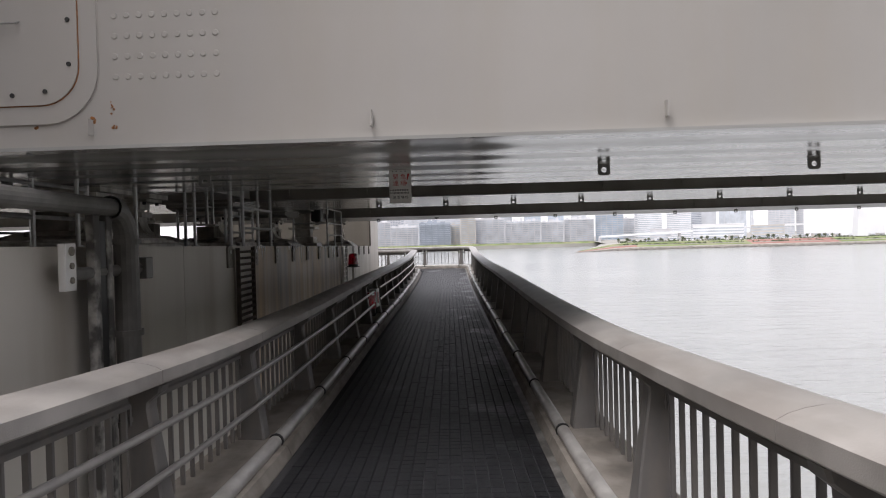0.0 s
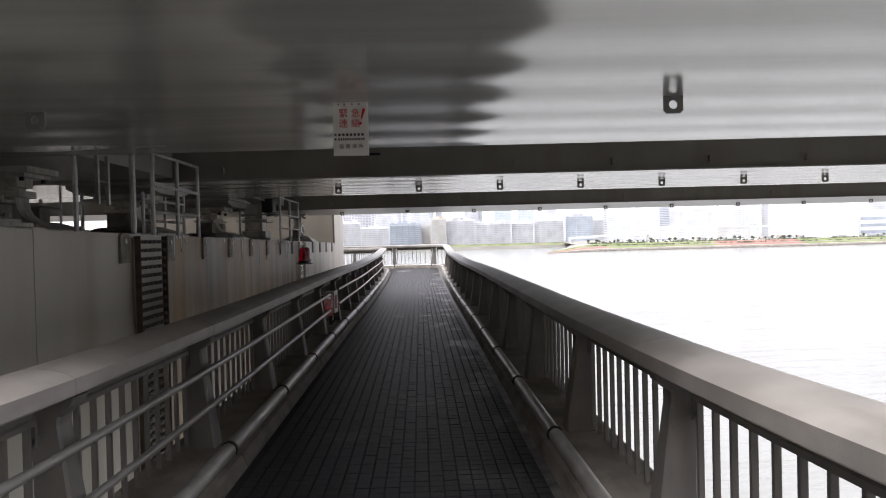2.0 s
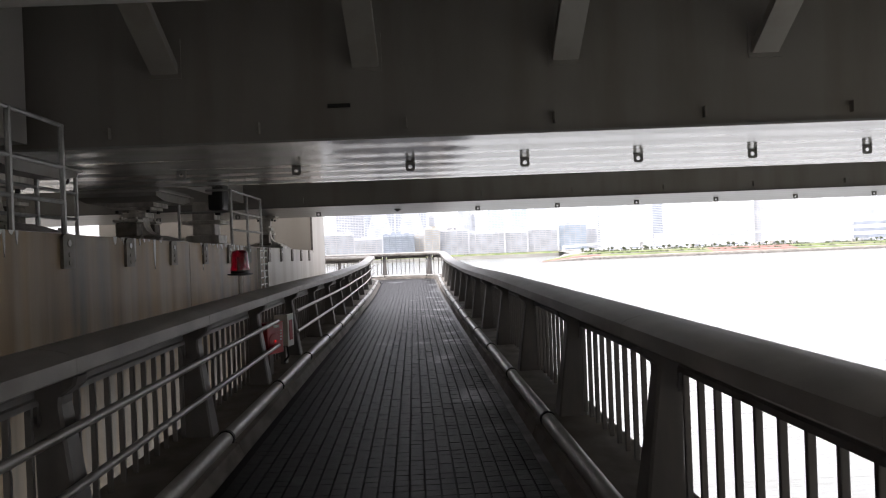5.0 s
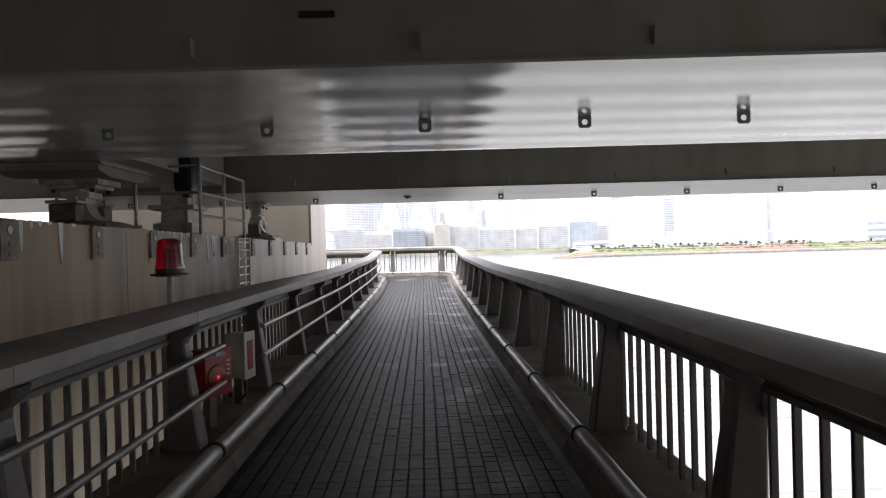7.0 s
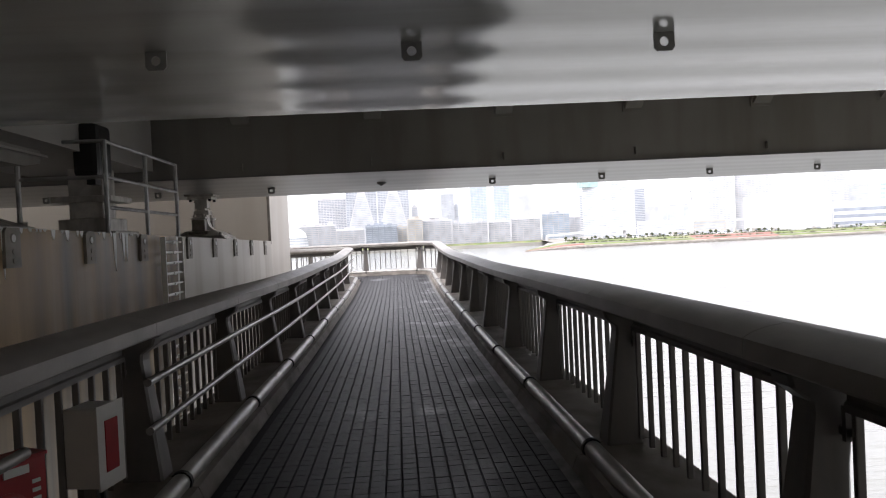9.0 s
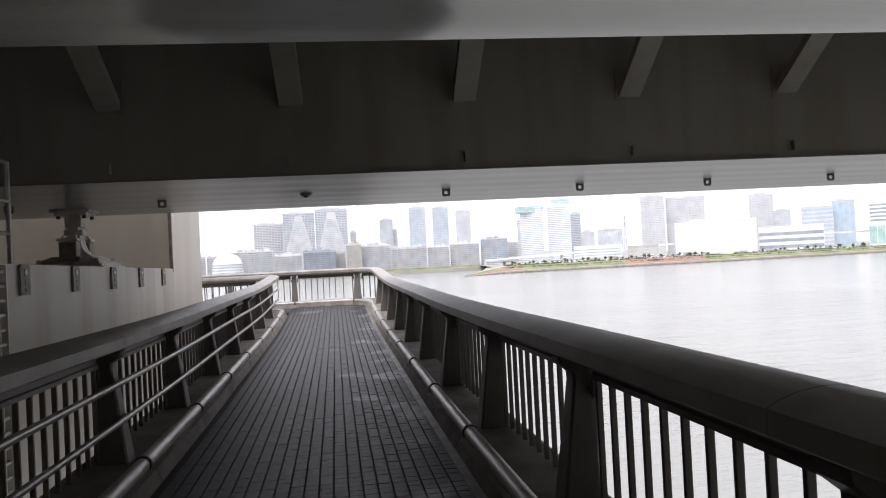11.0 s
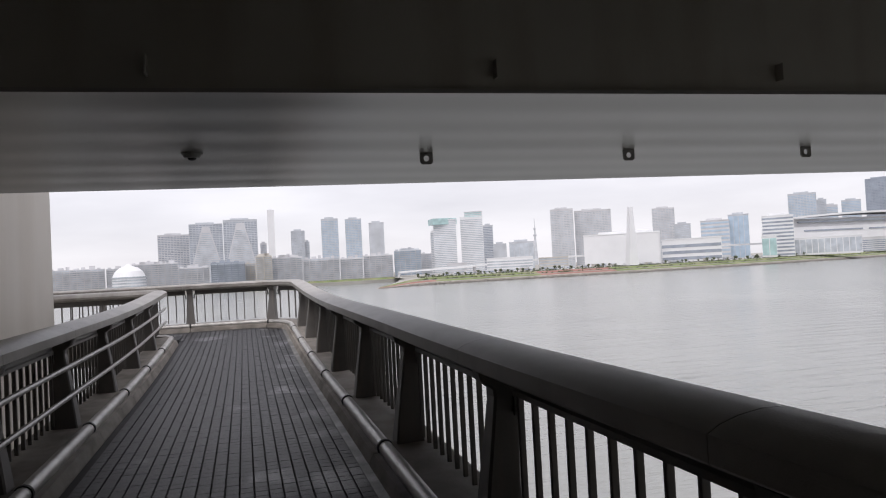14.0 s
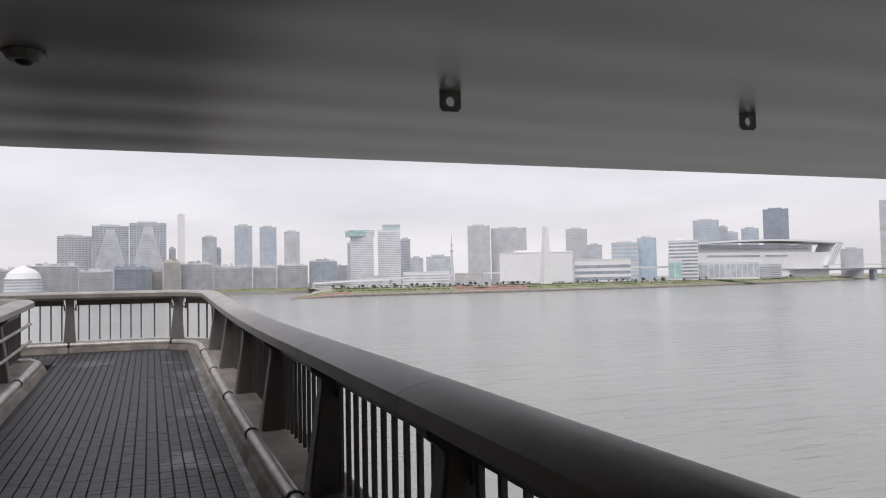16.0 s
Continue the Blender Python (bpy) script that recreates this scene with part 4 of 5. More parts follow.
lathe(bm, [(0.012, 0.0), (0.012, 0.008), (0.008, 0.014), (0.003, 0.016)], 14, T @ Matrix.Translation((0.070, -0.025, 0.50)) @ Matrix.Rotation(radians(90), 4, "Y"))
part("pilot_lamp", bm, M_PILOT, cab, "small glowing red pilot lamp")
for k in range(4):
    bm = bmesh.new()
    bx(bm, 0.06, 0.0625, 0.07, 0.10, 0.50 + 0.03 * k, 0.513 + 0.03 * k, 0, T)
    part("lettering_bar", bm, M_WHITE, cab)
bm = bmesh.new()
bx(bm, -0.04, 0.0, -0.03, 0.03, 0.15, 0.36, 0, T)
part("stand", bm, M_POST, cab)
wb = thing("call_box", pose(-1.23, 13.22, 0), "white call box with a red panel on the railing", "call box")
T = Matrix.Rotation(radians(-10), 4, "Z")
bm = bmesh.new()
bx(bm, -0.085, 0.07, -0.09, 0.09, 0.36, 0.70, 0.008, T)
bx(bm, 0.068, 0.076, -0.10, 0.10, 0.35, 0.71, 0.002, T)
part("body", bm, M_WHITE, wb)
bm = bmesh.new()
bx(bm, 0.075, 0.080, -0.048, 0.048, 0.42, 0.64, 0.001, T)
part("panel", bm, M_RED, wb, "dark red panel")
bm = bmesh.new()
bx(bm, -0.04, 0.02, -0.04, 0.04, 0.15, 0.37, 0, T)
part("stand", bm, M_POST, wb)
bm = bmesh.new()
tube(bm, (0.03, -0.02, 0.36), (0.05, -0.06, 0.24), 0.012, 8)
tube(bm, (0.05, -0.06, 0.24), (0.0, -0.08, 0.18), 0.012, 8)
part("cable", bm, M_BLACK, wb)

# notice hanging under the first girder
sg = thing("notice_board", pose(-0.15, 5.52, 2.03, 0, 0, 0), "white notice board with red Japanese lettering under the girder", "sign")
bm = bmesh.new()
bx(bm, -0.105, 0.105, -0.006, 0.006, 0.0, 0.335, 0.002)
part("board", bm, M_WHITE, sg)
for x in (-0.07, -0.035, 0.01, 0.05):
    bm = bmesh.new()
    tube(bm, (x, -0.010, 0.305), (x, -0.006, 0.305), 0.006, 8)
    part("fixing_bolt", bm, M_PLATE, sg)


def words(text, size, x, z, material, name):
    c = bpy.data.curves.new(name, "FONT")
    c.body, c.size, c.extrude, c.align_x = text, size, 0.0006, "LEFT"
    tmp = new(name, c)
    me = bpy.data.meshes.new_from_object(tmp)
    bpy.data.objects.remove(tmp)
    me.materials.clear()
    me.materials.append(material)
    ob = new(name, me)
    ob.parent = sg
    ob.matrix_basis = pose(x, -0.0075, z, 90, 0, 0)
    return ob


words("緊 急", 0.056, -0.07, 0.232, M_REDINK, "red_lettering")
words("連 絡", 0.056, -0.07, 0.172, M_REDINK, "red_lettering")
words("設 置 場 所", 0.030, -0.072, 0.045, M_BLACKINK, "black_lettering")
bm = bmesh.new()
prism(bm, [(0.062, 0.215), (0.068, 0.215), (0.090, 0.275), (0.078, 0.282), (0.070, 0.276)], "y", -0.0085, -0.006)
tube(bm, (0.058, -0.0085, 0.192), (0.058, -0.006, 0.192), 0.009, 12)
part("exclamation_mark", bm, M_REDINK, sg)
for z in (0.125, 0.098):
    bm = bmesh.new()
    tube(bm, (-0.092, -0.0085, z), (-0.092, -0.006, z), 0.007, 10)
    part("bullet", bm, M_BLACKINK, sg)
    n = 7 if z > 0.11 else 12
    for k in range(n):
        bm = bmesh.new()
        wd = 0.16 / n
        bx(bm, -0.075 + wd * k, -0.075 + wd * (k + 0.62), -0.008, -0.006, z - 0.007, z + 0.007)
        part("lettering_bar", bm, M_BLACKINK, sg)
bm = bmesh.new()
bx(bm, -0.04, 0.04, -0.005, 0.02, 0.32, 0.345)
part("hanger", bm, M_LUG, sg)

dm = thing("dome_camera", pose(-0.10, 22.95, 2.388) @ Matrix.Scale(0.72, 4), "dark dome camera under the girder", "camera dome")
bm = bmesh.new()
lathe(bm, [(0.115, -0.010), (0.118, -0.022), (0.085, -0.066), (0.05, -0.07)], 20)
bx(bm, -0.115, 0.115, -0.04, 0.04, -0.03, -0.012)
part("housing", bm, M_LUG, dm)
bm = bmesh.new()
lathe(bm, [(0.05, -0.066), (0.045, -0.082), (0.03, -0.092), (0.01, -0.096)], 20)
part("bubble", bm, M_BLACK, dm)
bm = bmesh.new()
bx(bm, -0.11, 0.11, -0.02, 0.0, -0.018, 0.018)
sl = link("slot_vent", bm, M_HOLE)
sl.matrix_basis = pose(-0.42, 12.11, 2.80)
tagged(sl, "dark slot in the girder face", "vent")


# ---------- water and far shore ----------
bm = bmesh.new()
R = 4500.0
vs = [bm.verts.new((R * math.cos(2 * math.pi * k / 48), R * math.sin(2 * math.pi * k / 48), -18.0)) for k in range(48)]
c = bm.verts.new((0, 0, -18.0))
for i in range(48):
    bm.faces.new((c, vs[i], vs[(i + 1) % 48]))
tagged(link("water", bm, M_WATER), "calm grey-green harbour water", "water", kind="structure")

# river bank: a low spit with a stone quay, grass and red block slopes
QUAY = [(137, 800), (160, 811), (182, 822), (205, 832), (268, 845), (455, 845), (560, 858), (703, 879), (960, 950), (1253, 1057), (1557, 1209), (2300, 1500)]
bank = thing("river_bank", label="low green river bank with a stone quay edge", category="river bank", kind="structure")


def tip(x):
    """The spit thins out towards its point."""
    return min(1.0, 0.22 + max(0.0, x - 137) / 75)


def ribbon(offs, pts, material, name):
    """A strip along the quay between rows of (setback, height)."""
    bm = bmesh.new()
    rows = [[bm.verts.new((x + d * 0.12, y + d * tip(x), -18.5 + (z + 18.5) * tip(x))) for x, y in pts] for d, z in offs]
    for a, b in zip(rows, rows[1:]):
        for i in range(len(pts) - 1):
            bm.faces.new((a[i], a[i + 1], b[i + 1], b[i]))
    return part(name, bm, material, bank)


def quay_between(x0, x1):
    xs = [p[0] for p in QUAY]
    yy = [p[1] for p in QUAY]
    pts = sorted({x0, x1, *[x for x in xs if x0 < x < x1]})
    return [(x, float(np.interp(x, xs, yy))) for x in pts]


ribbon([(0, -18.5), (1, -16.6), (3, -16.5)], QUAY, M_ROCK, "rock_toe")
ribbon([(3, -16.5), (3.5, -15.0), (5, -14.9)], QUAY, M_QUAY, "quay_wall")
ribbon([(5, -14.9), (14, -14.6)], QUAY, M_LAND, "quay_path")
for x0, x1, m, nm in ((137, 215, M_REDBANK, "red_slope"), (215, 352, M_GRASS, "grass_slope"), (352, 455, M_REDBANK, "red_slope"), (455, 2300, M_GRASS, "grass_slope")):
    ribbon([(14, -14.6), (24, -12.9), (27, -12.8)], quay_between(x0, x1), m, nm)
    ribbon([(29, -12.7), (38, -10.4), (46, -9.8)], quay_between(x0, x1), m if x0 > 300 else M_GRASS, nm)
ribbon([(27, -12.8), (27.3, -12.2), (29, -12.2), (29.4, -12.8)], QUAY, M_LAND, "terrace_wall")
ribbon([(46, -9.8), (110, -9.0), (2500, -9.0)], QUAY, M_LAND, "back_land")
# loose stones along the waterline
rk = random.Random(8)
vs, fs = [], []
for k in range(2600):
    x = 137 + 1100 * rk.random() ** 1.3
    y = float(np.interp(x, [p[0] for p in QUAY], [p[1] for p in QUAY])) + rk.uniform(-1.6, 2.0)
    s, h = rk.uniform(0.5, 1.5), rk.uniform(0.5, 1.9) * tip(x)
    n = len(vs)
    vs += [(x - s, y - s * 0.7, -18.3), (x + s * 0.9, y - s, -18.3), (x + s, y + s, -18.3), (x - s, y + s, -18.3), (x + rk.uniform(-0.4, 0.4), y, -18.1 + h), (x + 0.5 * s, y + 0.3, -18.0 + h * 0.8)]
    fs += [(n, n + 1, n + 5, n + 4), (n + 1, n + 2, n + 5), (n + 2, n + 3, n + 4, n + 5), (n + 3, n, n + 4)]
me = bpy.data.meshes.new("shore_stones")
me.from_pydata(vs, [], fs)
me.materials.append(M_ROCK)
tagged(new("shore_stones", me), "dark loose stones along the waterline", "stones", kind="stuff")
# low shrubs and hedges on the terraces
vs, fs = [], []
for k in range(900):
    x = 205 + 950 * rk.random() ** 1.2
    back = rk.choice((28, 46, 52, 60))
    y = float(np.interp(x, [p[0] for p in QUAY], [p[1] for p in QUAY])) + back + rk.uniform(-1.5, 1.5)
    z0 = -12.3 if back == 28 else -9.8
    wd, hh = rk.uniform(0.7, 2.2), rk.uniform(0.5, 2.0)
    for j in range(26):
        px, py, pz = x + rk.gauss(0, wd * 0.6), y + rk.gauss(0, 0.6), z0 + hh * rk.random()
        s = rk.uniform(0.2, 0.45)
        u = rk.uniform(0, 3.14)
        n = len(vs)
        c, d = s * math.cos(u), s * math.sin(u)
        vs += [(px - c, py - d, pz - s * 0.5), (px + c, py + d, pz - s * 0.4), (px + c * 0.8, py + d - 0.2, pz + s), (px - c * 0.9, py - d + 0.2, pz + s * 0.8)]
        fs.append((n, n + 1, n + 2, n + 3))
me = bpy.data.meshes.new("bank_shrubs")
me.from_pydata(vs, [], fs)
me.materials.append(M_LEAF)
tagged(new("bank_shrubs", me), "low dull green shrubs and hedges on the bank", "shrubs", kind="stuff")
far = thing("far_shore", label="far quay with pale stone wall", category="shore", kind="structure")
bm = bmesh.new()
prism(bm, [(-900, 1130), (-300, 1160), (93, 1205), (420, 1215), (420, 3500), (-3000, 3500), (-3000, 1130)], "z", -18.5, -13.0)
part("land", bm, M_LAND, far)
bm = bmesh.new()
for a, b in (((-900, 1130), (-300, 1160)), ((-300, 1160), (93, 1205)), ((93, 1205), (420, 1215))):
    q = [bm.verts.new(p) for p in ((a[0], a[1] + 2, -13), (b[0], b[1] + 2, -13), (b[0], b[1] + 14, -10), (a[0], a[1] + 14, -10))]
    bm.faces.new(q)
part("grass_strip", bm, M_GRASS, far)


def building(x0, x1, y, top, wall, glass, style, base=-12.0, depth=None, label="", floors=3.3):
    """A block with a roof and window bands or fins as separate pieces."""
    turn = math.atan2((x0 + x1) / 2, y - 16)
    w, h = (x1 - x0) * math.cos(turn), top - base
    d = depth or max(14, min(w * 0.7, 45))
    b = thing("building", pose((x0 + x1) / 2, y, base, 0, 0, -math.degrees(turn)), label, "building", "far buildings")
    bm = bmesh.new()
    bx(bm, -w / 2, w / 2, 0, d, 0, h)
    part("body", bm, glass if style == "balconies" else wall, b)
    bm = bmesh.new()
    bx(bm, -w / 2 - 0.4, w / 2 + 0.4, -0.4, d + 0.4, h, h + 1.2)
    if h > 40:
        bx(bm, -w * 0.3, w * 0.25, d * 0.2, d * 0.8, h + 1.2, h + 4.5)
    part("roof", bm, wall, b)
    if style in ("bands", "both"):
        n = int(h / floors)
        first = None
        for k in range(n):
            z = (k + 0.35) * floors
            if first is None:
                bm = bmesh.new()
                bx(bm, -w / 2 + 0.6, w / 2 - 0.6, -0.25, 0.5, 0, floors * 0.48)
                bx(bm, -w / 2 - 0.25, -w / 2 + 0.5, 0.8, d - 0.8, 0, floors * 0.48)
                first = part("window_band", bm, glass, b)
                first.matrix_basis = Matrix.Translation((0, 0, z))
            else:
                share("window_band", first, b, Matrix.Translation((0, 0, z)))
    if style == "balconies":
        first = None
        for k in range(int(h / floors)):
            z = (k + 0.9) * floors
            if first is None:
                bm = bmesh.new()
                bx(bm, -w / 2 + 0.3, w / 2 - 0.3, -1.7, 0.3, 0, 1.2)
                first = part("balcony", bm, wall, b)
                first.matrix_basis = Matrix.Translation((0, 0, z))
            else:
                share("balcony", first, b, Matrix.Translation((0.9 * (k % 2), 0, z)))
        first = None
        for k in range(max(2, int(w / 9)) + 1):
            m = Matrix.Translation((-w / 2 + w * k / max(2, int(w / 9)), 0, 0))
            if first is None:
                bm = bmesh.new()
                bx(bm, -0.5, 0.5, -2.0 - 0.02 * w, 0.3, 0, h)
                first = part("party_wall", bm, wall, b)
                first.matrix_basis = m
            else:
                share("party_wall", first, b, m)
        for k in range(int(w / 11)):
            bm = bmesh.new()
            a = -w / 2 + 2 + 11 * k
            bx(bm, a, a + 5 + 3 * (k % 2), d * 0.2, d * 0.6, h + 1.2, h + 3.4 + 1.5 * ((k * 7) % 3))
            part("roof_box", bm, wall, b)
    if style in ("fins", "both"):
        n = max(3, int(w / 5.5))
        first = None
        for k in range(n + 1):
            x = -w / 2 + w * k / n
            if first is None:
                bm = bmesh.new()
                bx(bm, -0.55, 0.55, -0.7, 0.6, 0, h + 0.5)
                first = part("fin", bm, wall, b)
                first.matrix_basis = Matrix.Translation((x, 0, 0))
            else:
                share("fin", first, b, Matrix.Translation((x, 0, 0)))
    if style == "glass":
        first = None
        for k in range(max(2, int(w / 8))):
            n = max(2, int(w / 8))
            ww = w / n
            if first is None:
                bm = bmesh.new()
                bx(bm, -ww / 2 + 0.5, ww / 2 - 0.5, -0.3, 0.4, 3, h - 2)
                first = part("glazing", bm, glass, b)
                first.matrix_basis = Matrix.Translation((-w / 2 + ww * (k + 0.5), 0, 0))
            else:
                share("glazing", first, b, Matrix.Translation((-w / 2 + ww * (k + 0.5), 0, 0)))
    return b


TOWER = "pale residential tower with rows of windows"
SLAB = "white waterfront apartment block with balcony bands"
building(-154, -98, 1500, 89, M_B_PALE, M_GLASS, "both", label="grey apartment tower with dark vertical stripes")
building(63, 79, 1900, 166, M_B_WHITE, M_GLASSL, "fins", label="slim pale tower in the haze")
building(34, 46, 1500, 66, M_B_PALE, M_GLASSL, "bands", label=TOWER)
building(100, 128, 1600, 94, M_B_GREY, M_GLASSL, "both", label="grey stepped office tower")
building(128, 138, 1605, 70, M_B_GREY, M_GLASSL, "bands", label="lower wing of a grey office tower")
building(154, 187, 1500, 110, M_B_GREY, M_BLUE, "both", label="blue-grey glass apartment tower")
building(202, 234, 1500, 108, M_B_GREY, M_BLUE, "both", label="blue-grey glass apartment tower")
building(250, 280, 1500, 99, M_B_GREY, M_GLASSL, "fins", label="plain grey apartment tower in the haze")
for x0, x1, t in ((-94, -35, 104), (-33, 28, 110)):
    tw = building(x0, x1, 1450, t, M_B_GREY, M_GLASS, "both", label="twin tower with a triangular window motif")
    h, wd = t + 12.0, x1 - x0
    bm = bmesh.new()
    prism(bm, [(-wd * 0.47, 0), (wd * 0.47, 0), (wd * 0.44, 40), (wd * 0.11, h * 0.96), (-wd * 0.11, h * 0.96), (-wd * 0.44, 40)], "y", -0.9, 0.2)
    part("triangular_screen", bm, M_B_PALE, tw, "pale triangular facade screen")
    f0 = None
    for k in range(int(h * 0.88 / 3.6)):
        f = 1 - k * 3.6 / (h * 0.9)
        bm = bmesh.new()
        half = wd * min(0.42, 0.09 + 0.50 * f)
        bx(bm, -half, half, -1.3, -0.8, k * 3.6 + 0.8, k * 3.6 + 2.7)
        part("window_band", bm, M_GLASSL, tw)
for x0, x1, y, t, wall in ((20, 44, 1230, 34, M_B_BEIGE), (45, 94, 1250, 31, M_B_PALE), (96, 155, 1250, 26, M_B_PALE), (157, 194, 1250, 24, M_B_PALE), (196, 246, 1250, 27, M_B_PALE), (249, 296, 1250, 33, M_B_GREY), (308, 327, 1300, 27, M_B_PALE), (-171, -100, 1260, 30, M_B_PALE), (-98, -52, 1240, 21, M_B_PALE), (-49, 2, 1230, 26, M_B_DARK), (3, 19, 1260, 23, M_B_BEIGE), (-206, -176, 1260, 25, M_B_PALE), (-288, -208, 1260, 26, M_B_PALE)):
    building(x0, x1, y, t, wall, M_BLUE if wall is M_B_GREY else M_GLASSL, "balconies", label=SLAB if wall is not M_B_DARK else "slate-blue waterfront apartment block", floors=3.2)
sk = thing("lattice_tower", pose(1353, 3300, -12), "slender pale lattice tower in the haze", "tower")
for r0, r1, z0, z1 in ((11, 6, 0, 100), (6, 4.5, 100, 140), (8, 9, 140, 147), (4, 3.5, 147, 172), (6, 6, 172, 177), (1.8, 1.0, 177, 225)):
    bm = bmesh.new()
    tube(bm, (0, 0, z0), (0, 0, z1), r0, 10, r1)
    part("section", bm, M_B_GREY, sk)
# domed hall
dome = thing("domed_hall", pose(-151, 1100, -13), "pale ribbed dome of a waterfront hall", "hall")
bm = bmesh.new()
lathe(bm, [(22, 0), (22, 14), (21, 24), (18, 31), (12, 36), (5, 38.5), (2, 41)], 28)
part("shell", bm, M_B_WHITE, dome)
for k in range(6):
    bm = bmesh.new()
    lathe(bm, [(22.4, 4 * k + 2), (22.4, 4 * k + 3.6)], 28)
    part("ring_window", bm, M_GLASSL, dome)
building(333, 376, 1300, 87, M_B_WHITE, M_GLASSL, "bands", label="white office tower with a green glass crown")
bm = bmesh.new()
bx(bm, 332, 377, 1298, 1332, 79, 90)
tagged(link("tower_crown", bm, M_TEAL), "green glass crown of a white office tower", "tower crown")
building(340, 350, 1350, 69, M_B_WHITE, M_GLASSL, "bands", label=TOWER)
building(384, 427, 1300, 90, M_B_WHITE, M_GLASSL, "bands", label="white office tower with stepped top")
building(393, 427, 1302, 100, M_B_PALE, M_TEAL, "bands", base=60, label="glass top storey of a white office tower")
building(460, 481, 1400, 79, M_B_GREY, M_GLASS, "bands", label=TOWER)
building(463, 489, 1350, 40, M_B_GREY, M_GLASSL, "fins", label=TOWER)
building(421, 464, 1150, 36, M_B_GREY, M_GLASSL, "glass", label="grey glass office cube with dark edges")
building(584, 632, 1350, 103, M_B_PALE, M_GLASSL, "both", label="pale apartment tower in the haze")
building(635, 714, 1350, 99, M_B_PALE, M_GLASSL, "both", label="wide pale apartment tower in the haze")
building(838, 891, 1400, 102, M_B_PALE, M_GLASSL, "both", label=TOWER)
building(825, 862, 1300, 62, M_B_GREY, M_GLASSL, "bands", label=TOWER)
building(781, 840, 1150, 59, M_B_PALE, M_BLUE, "bands", label="office block with blue window bands", floors=7)
building(838, 881, 1150, 68, M_B_GREY, M_BLUE, "glass", label="blue-grey glass office block")
building(1096, 1166, 1300, 116, M_B_GREY, M_BLUE, "both", label="blue-grey glass office tower")
building(1165, 1192, 1300, 102, M_B_GREY, M_GLASSL, "bands", label=TOWER)
building(1192, 1230, 1310, 90, M_B_PALE, M_BLUE, "bands", label=TOWER)
building(1230, 1281, 1300, 99, M_B_GREY, M_BLUE, "bands", label=TOWER)
building(1295, 1371, 1300, 144, M_B_DARK, M_GLASS, "both", label="dark slate office tower with rounded corners")
building(1667, 1835, 1300, 177, M_B_PALE, M_GLASSL, "both", label="tall pale apartment tower with window rows")
building(1293, 1356, 1100, 44, M_B_GREY, M_GLASSL, "fins", label="grey service building behind the market")
building(455, 573, 950, 35, M_B_WHITE, M_B_PALE, "plain", label="big windowless white incineration plant hall")
building(526, 573, 945, 36, M_B_WHITE, M_B_PALE, "plain", base=-9, label="white annex of the incineration plant")
ch = thing("plant_chimney", pose(501, 900, -9), "tall tapered white plant chimney", "chimney")
bm = bmesh.new()
bx(bm, -6.5, 6.5, -6.5, 6.5, 0, 78)
for v in bm.verts:
    if v.co.z > 40:
        v.co.x = v.co.x * 0.35 + 1.5
        v.co.y *= 0.5
part("shaft", bm, M_B_WHITE, ch)
building(756, 813, 960, 53, M_B_WHITE, M_GLASS, "bands", base=-9, label="white terraced market office with long window bands", floors=5.5)
mk = thing("market_hall", Matrix.Translation((1104, 1095, -10.2)) @ Matrix.Scale(1.115, 4), "long white wholesale market hall with a curved roof", "market hall")
K = 1.23
bm = bmesh.new()
bx(bm, -130 * K, 110 * K, 0, 70, 0, 44)
part("body", bm, M_B_WHITE, mk)
bm = bmesh.new()
rp = [((-130 + 10 * k) * K, 58 + 8 * math.sin(math.pi * (k + 3) / 34)) for k in range(27)]
prism(bm, rp + [(x, z - 3.0) for x, z in rp[::-1]], "y", -8, 60)
part("curved_roof", bm, M_B_WHITE, mk)
bm = bmesh.new()
bx(bm, -128 * K, 80 * K, 3, 60, 44, 57)
part("upper_storey", bm, M_B_PALE, mk)
for z, a, b in ((52, -120, 70), (38, -112, -20), (38, -10, 30), (24, -95, -80), (24, -60, -45), (14, 20, 90)):
    bm = bmesh.new()
    bx(bm, a * K, b * K, -0.9, 3.4, z - 1.2, z + 1.2)
    part("window_band", bm, M_GLASS, mk)
bm = bmesh.new()
prism(bm, [(98 * K, 20), (112 * K, 20), (134 * K, 60), (118 * K, 60)], "y", -8, 30)
part("sloping_end", bm, M_B_WHITE, mk)
for k in range(3):
    bm = bmesh.new()
    prism(bm, [((100 + 4 * k) * K, 22), ((101.5 + 4 * k) * K, 22), ((121.5 + 4 * k) * K, 58), ((120 + 4 * k) * K, 58)], "y", -8.6, -7.8)
    part("louvre", bm, M_B_GREY, mk)
building(740, 766, 942, 21, M_B_WHITE, M_TEAL, "glass", base=-9, label="small teal glass pavilion on the bank")
building(768, 926, 950, 17, M_B_WHITE, M_GLASSL, "glass", base=-9, depth=20, label="low white waterfront building with square windows")
building(935, 1060, 1030, 14, M_B_PALE, M_GLASS, "bands", base=-9, depth=20, label="low pale waterfront building")
building(577, 676, 950, 24, M_B_WHITE, M_GLASS, "bands", base=-9, depth=25, label="low white shed with a long window band", floors=9)
building(330, 400, 1000, 10, M_B_WHITE, M_GLASSL, "bands", base=-9, label="low white harbour building", floors=4)
building(405, 450, 990, 7, M_B_BEIGE, M_GLASSL, "bands", base=-9, label="low beige harbour building", floors=4)
building(300, 332, 1100, 6, M_B_PALE, M_GLASSL, "bands", base=-9, label="low pale harbour building", floors=4)
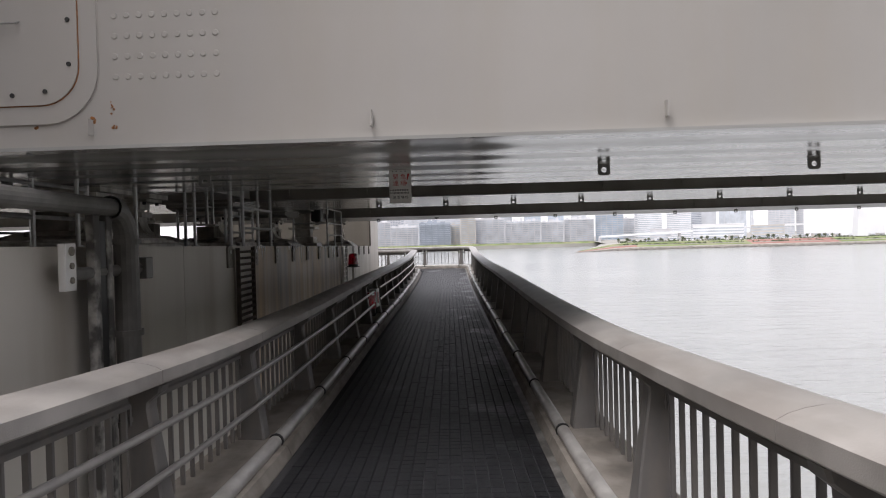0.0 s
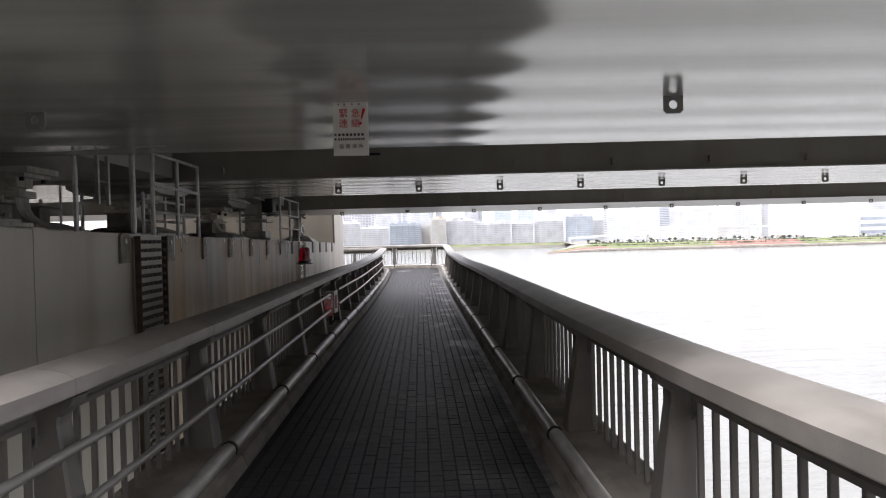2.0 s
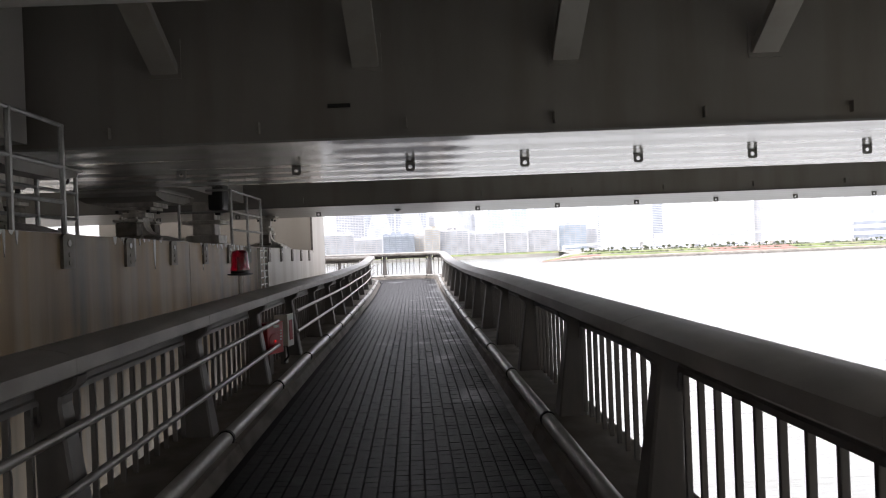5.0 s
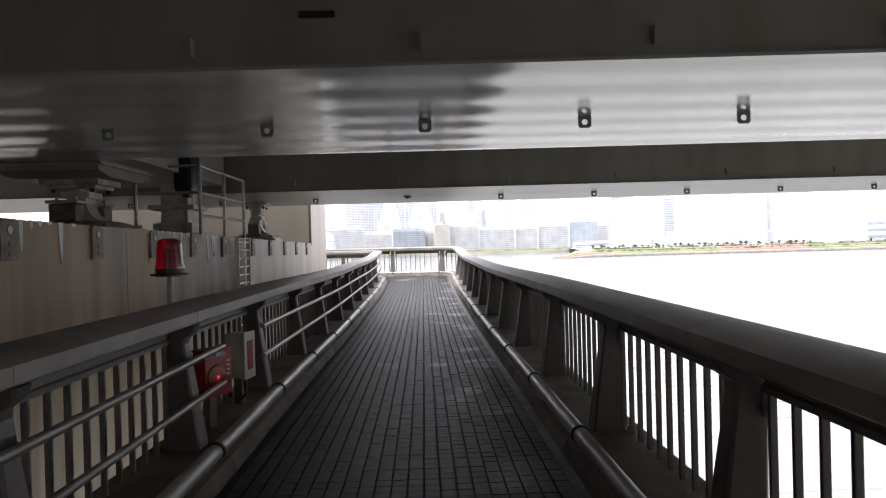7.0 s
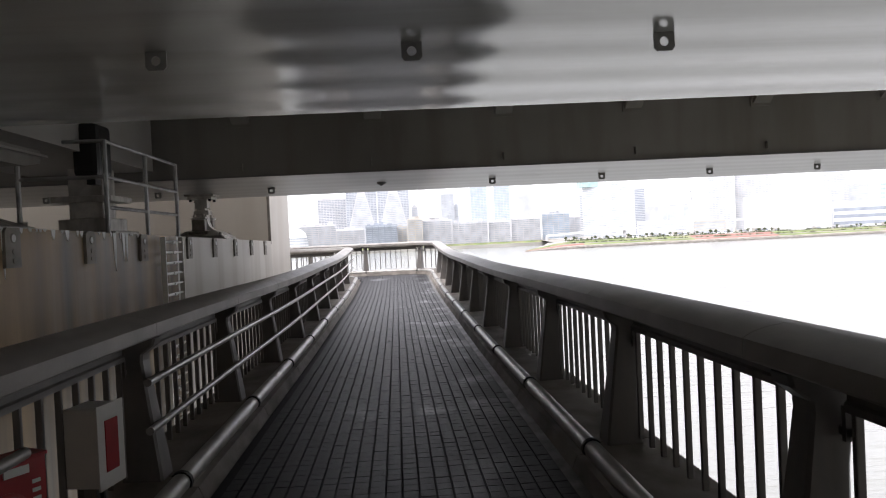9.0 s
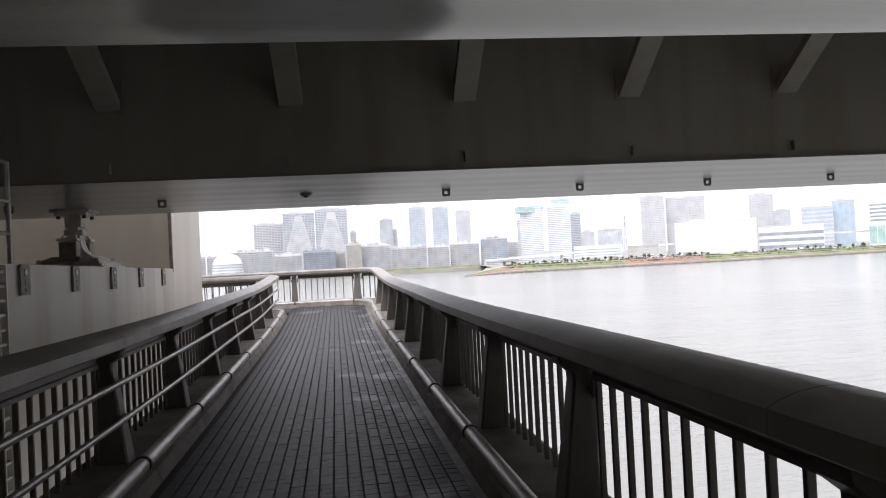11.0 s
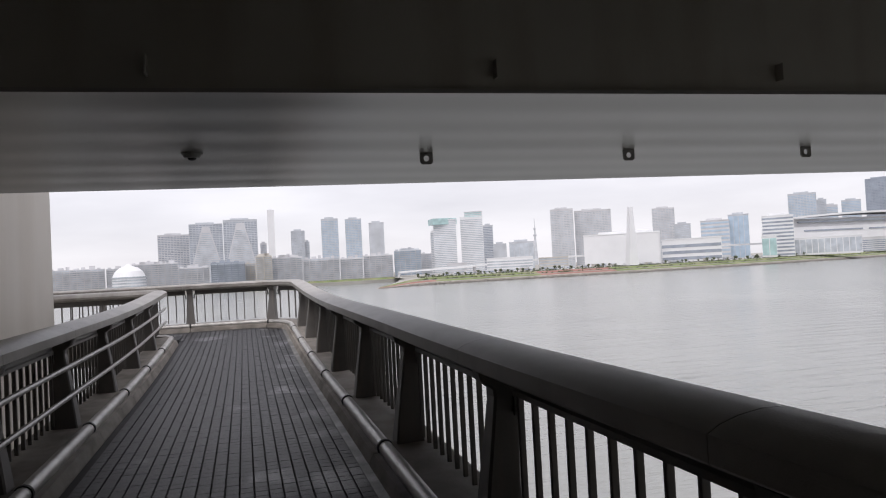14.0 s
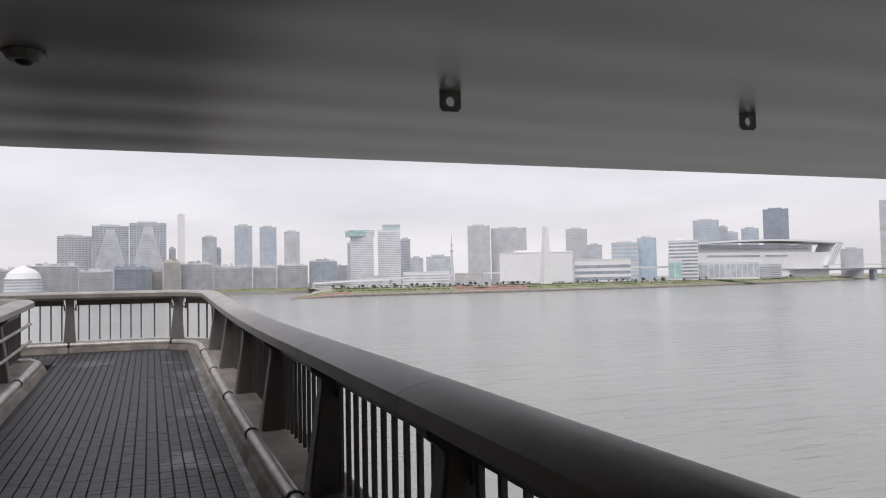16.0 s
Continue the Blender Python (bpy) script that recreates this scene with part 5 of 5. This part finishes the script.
# elevated road
er = thing("elevated_road", label="pale elevated road on piers behind the bank", category="viaduct", kind="structure")
pts = [(230, 1120, -4), (330, 1050, 0), (430, 1000, 5), (560, 990, 9), (700, 990, 11), (900, 1040, 12), (1150, 1120, 13), (1700, 1300, 14)]
for a, b in zip(pts, pts[1:]):
    bm = bmesh.new()
    V = [bm.verts.new((p[0], p[1] + dy, p[2] + dz)) for p in (a, b) for dy, dz in ((0, 0), (0, 2.6), (12, 2.6), (12, 0))]
    for f in ((0, 1, 5, 4), (1, 2, 6, 5), (2, 3, 7, 6), (3, 0, 4, 7), (0, 3, 2, 1), (4, 5, 6, 7)):
        bm.faces.new([V[i] for i in f])
    part("span", bm, M_B_WHITE, er)
    bm = bmesh.new()
    bx(bm, a[0] - 1.5, a[0] + 1.5, a[1] + 3, a[1] + 9, -10, a[2])
    part("pier", bm, M_B_PALE, er)
# low dark bridge at the far end of the bank
lb = thing("low_bridge", label="low dark river bridge beyond the market", category="bridge", kind="structure")
bm = bmesh.new()
bx(bm, 1150, 1900, 1085, 1101, 2, 5)
part("girder", bm, M_B_DARK, lb)
bm = bmesh.new()
bx(bm, 1150, 1900, 1083, 1103, 5.2, 6.4)
part("parapet", bm, M_B_PALE, lb)
for x in (1370, 1520, 1700):
    bm = bmesh.new()
    bx(bm, x, x + 8, 1087, 1099, -18.2, 2)
    part("pier", bm, M_B_DARK, lb)


# ---------- trees on the bank ----------
def tree():
    t = thing("tree", label="small dark green street tree on the river bank", category="tree", group="bank trees")
    bm = bmesh.new()
    tube(bm, (0, 0, -0.3), (0, 0, 3.2), 0.28, 7, 0.16)
    for a in range(4):
        c, s = math.cos(a * 1.7), math.sin(a * 1.7)
        tube(bm, (0, 0, 2.2 + 0.2 * a), (1.3 * c, 1.3 * s, 4.0 + 0.3 * a), 0.10, 5, 0.04)
    part("trunk", bm, M_TRUNK, t)
    rr = random.Random(3)
    vs, fs = [], []
    clumps = [Vector((rr.uniform(-1.7, 1.7), rr.uniform(-1.7, 1.7), rr.uniform(2.6, 5.6))) for k in range(11)]
    for k in range(420):
        d = Vector((rr.gauss(0, 1), rr.gauss(0, 1), rr.gauss(0, 0.8)))
        p = clumps[k % 11] + d * 0.48
        u = Vector((rr.gauss(0, 1), rr.gauss(0, 1), rr.gauss(0, 1))).normalized()
        v = u.orthogonal().normalized()
        q = u.cross(v)
        s = rr.uniform(0.25, 0.5)
        n = len(vs)
        vs += [p + v * s, p + q * s * 0.6, p - v * s, p - q * s * 0.6]
        fs.append((n, n + 1, n + 2, n + 3))
    me = bpy.data.meshes.new("crown")
    me.from_pydata(vs, [], fs)
    me.materials.append(M_LEAF)
    o = new("crown", me)
    o.parent = t
    return t


rt = random.Random(11)
t0 = None
spots = [(x + rt.uniform(-3, 3), 46 + rt.uniform(0, 22)) for x in range(205, 480, 7)] + [(x + rt.uniform(-6, 6), 40 + rt.uniform(0, 30)) for x in range(560, 1150, 11)]
for x, dy in spots:
    y = float(np.interp(x, [p[0] for p in QUAY], [p[1] for p in QUAY])) + dy
    s = rt.uniform(0.45, 1.05)
    m = Matrix.Translation((x, y, -9.8)) @ Matrix.Rotation(rt.uniform(0, 6.28), 4, "Z") @ Matrix.Scale(s, 4)
    if t0 is None:
        t0 = tree()
        t0.matrix_basis = m
    else:
        o = copy_thing(t0, m)
        o.scale = (s, s, s)


# ---------- small harbour sheds and parked vans along the bank ----------
rs = random.Random(21)
for k in range(46):
    x = 232 + 12.5 * k + rs.uniform(-5, 5)
    y = float(np.interp(x, [p[0] for p in QUAY], [p[1] for p in QUAY])) + rs.uniform(62, 95)
    wd, hh, dp = rs.uniform(4, 14), rs.uniform(2.4, 5.0), rs.uniform(4, 8)
    sh = thing("harbour_shed", pose(x, y, -9.6), "small pale flat-roofed shed on the river bank", "shed", "bank sheds")
    bm = bmesh.new()
    bx(bm, -wd / 2, wd / 2, 0, dp, 0, hh, 0.1)
    part("body", bm, rs.choice((M_B_WHITE, M_B_WHITE, M_B_PALE, M_B_BEIGE)), sh)
    bm = bmesh.new()
    bx(bm, -wd / 2 - 0.3, wd / 2 + 0.3, -0.3, dp + 0.3, hh, hh + 0.35)
    part("roof", bm, M_B_GREY, sh)
    bm = bmesh.new()
    bx(bm, -wd / 2 + 0.6, wd / 2 - 0.6, -0.12, 0.1, hh * 0.4, hh * 0.75)
    part("window", bm, M_GLASS, sh)
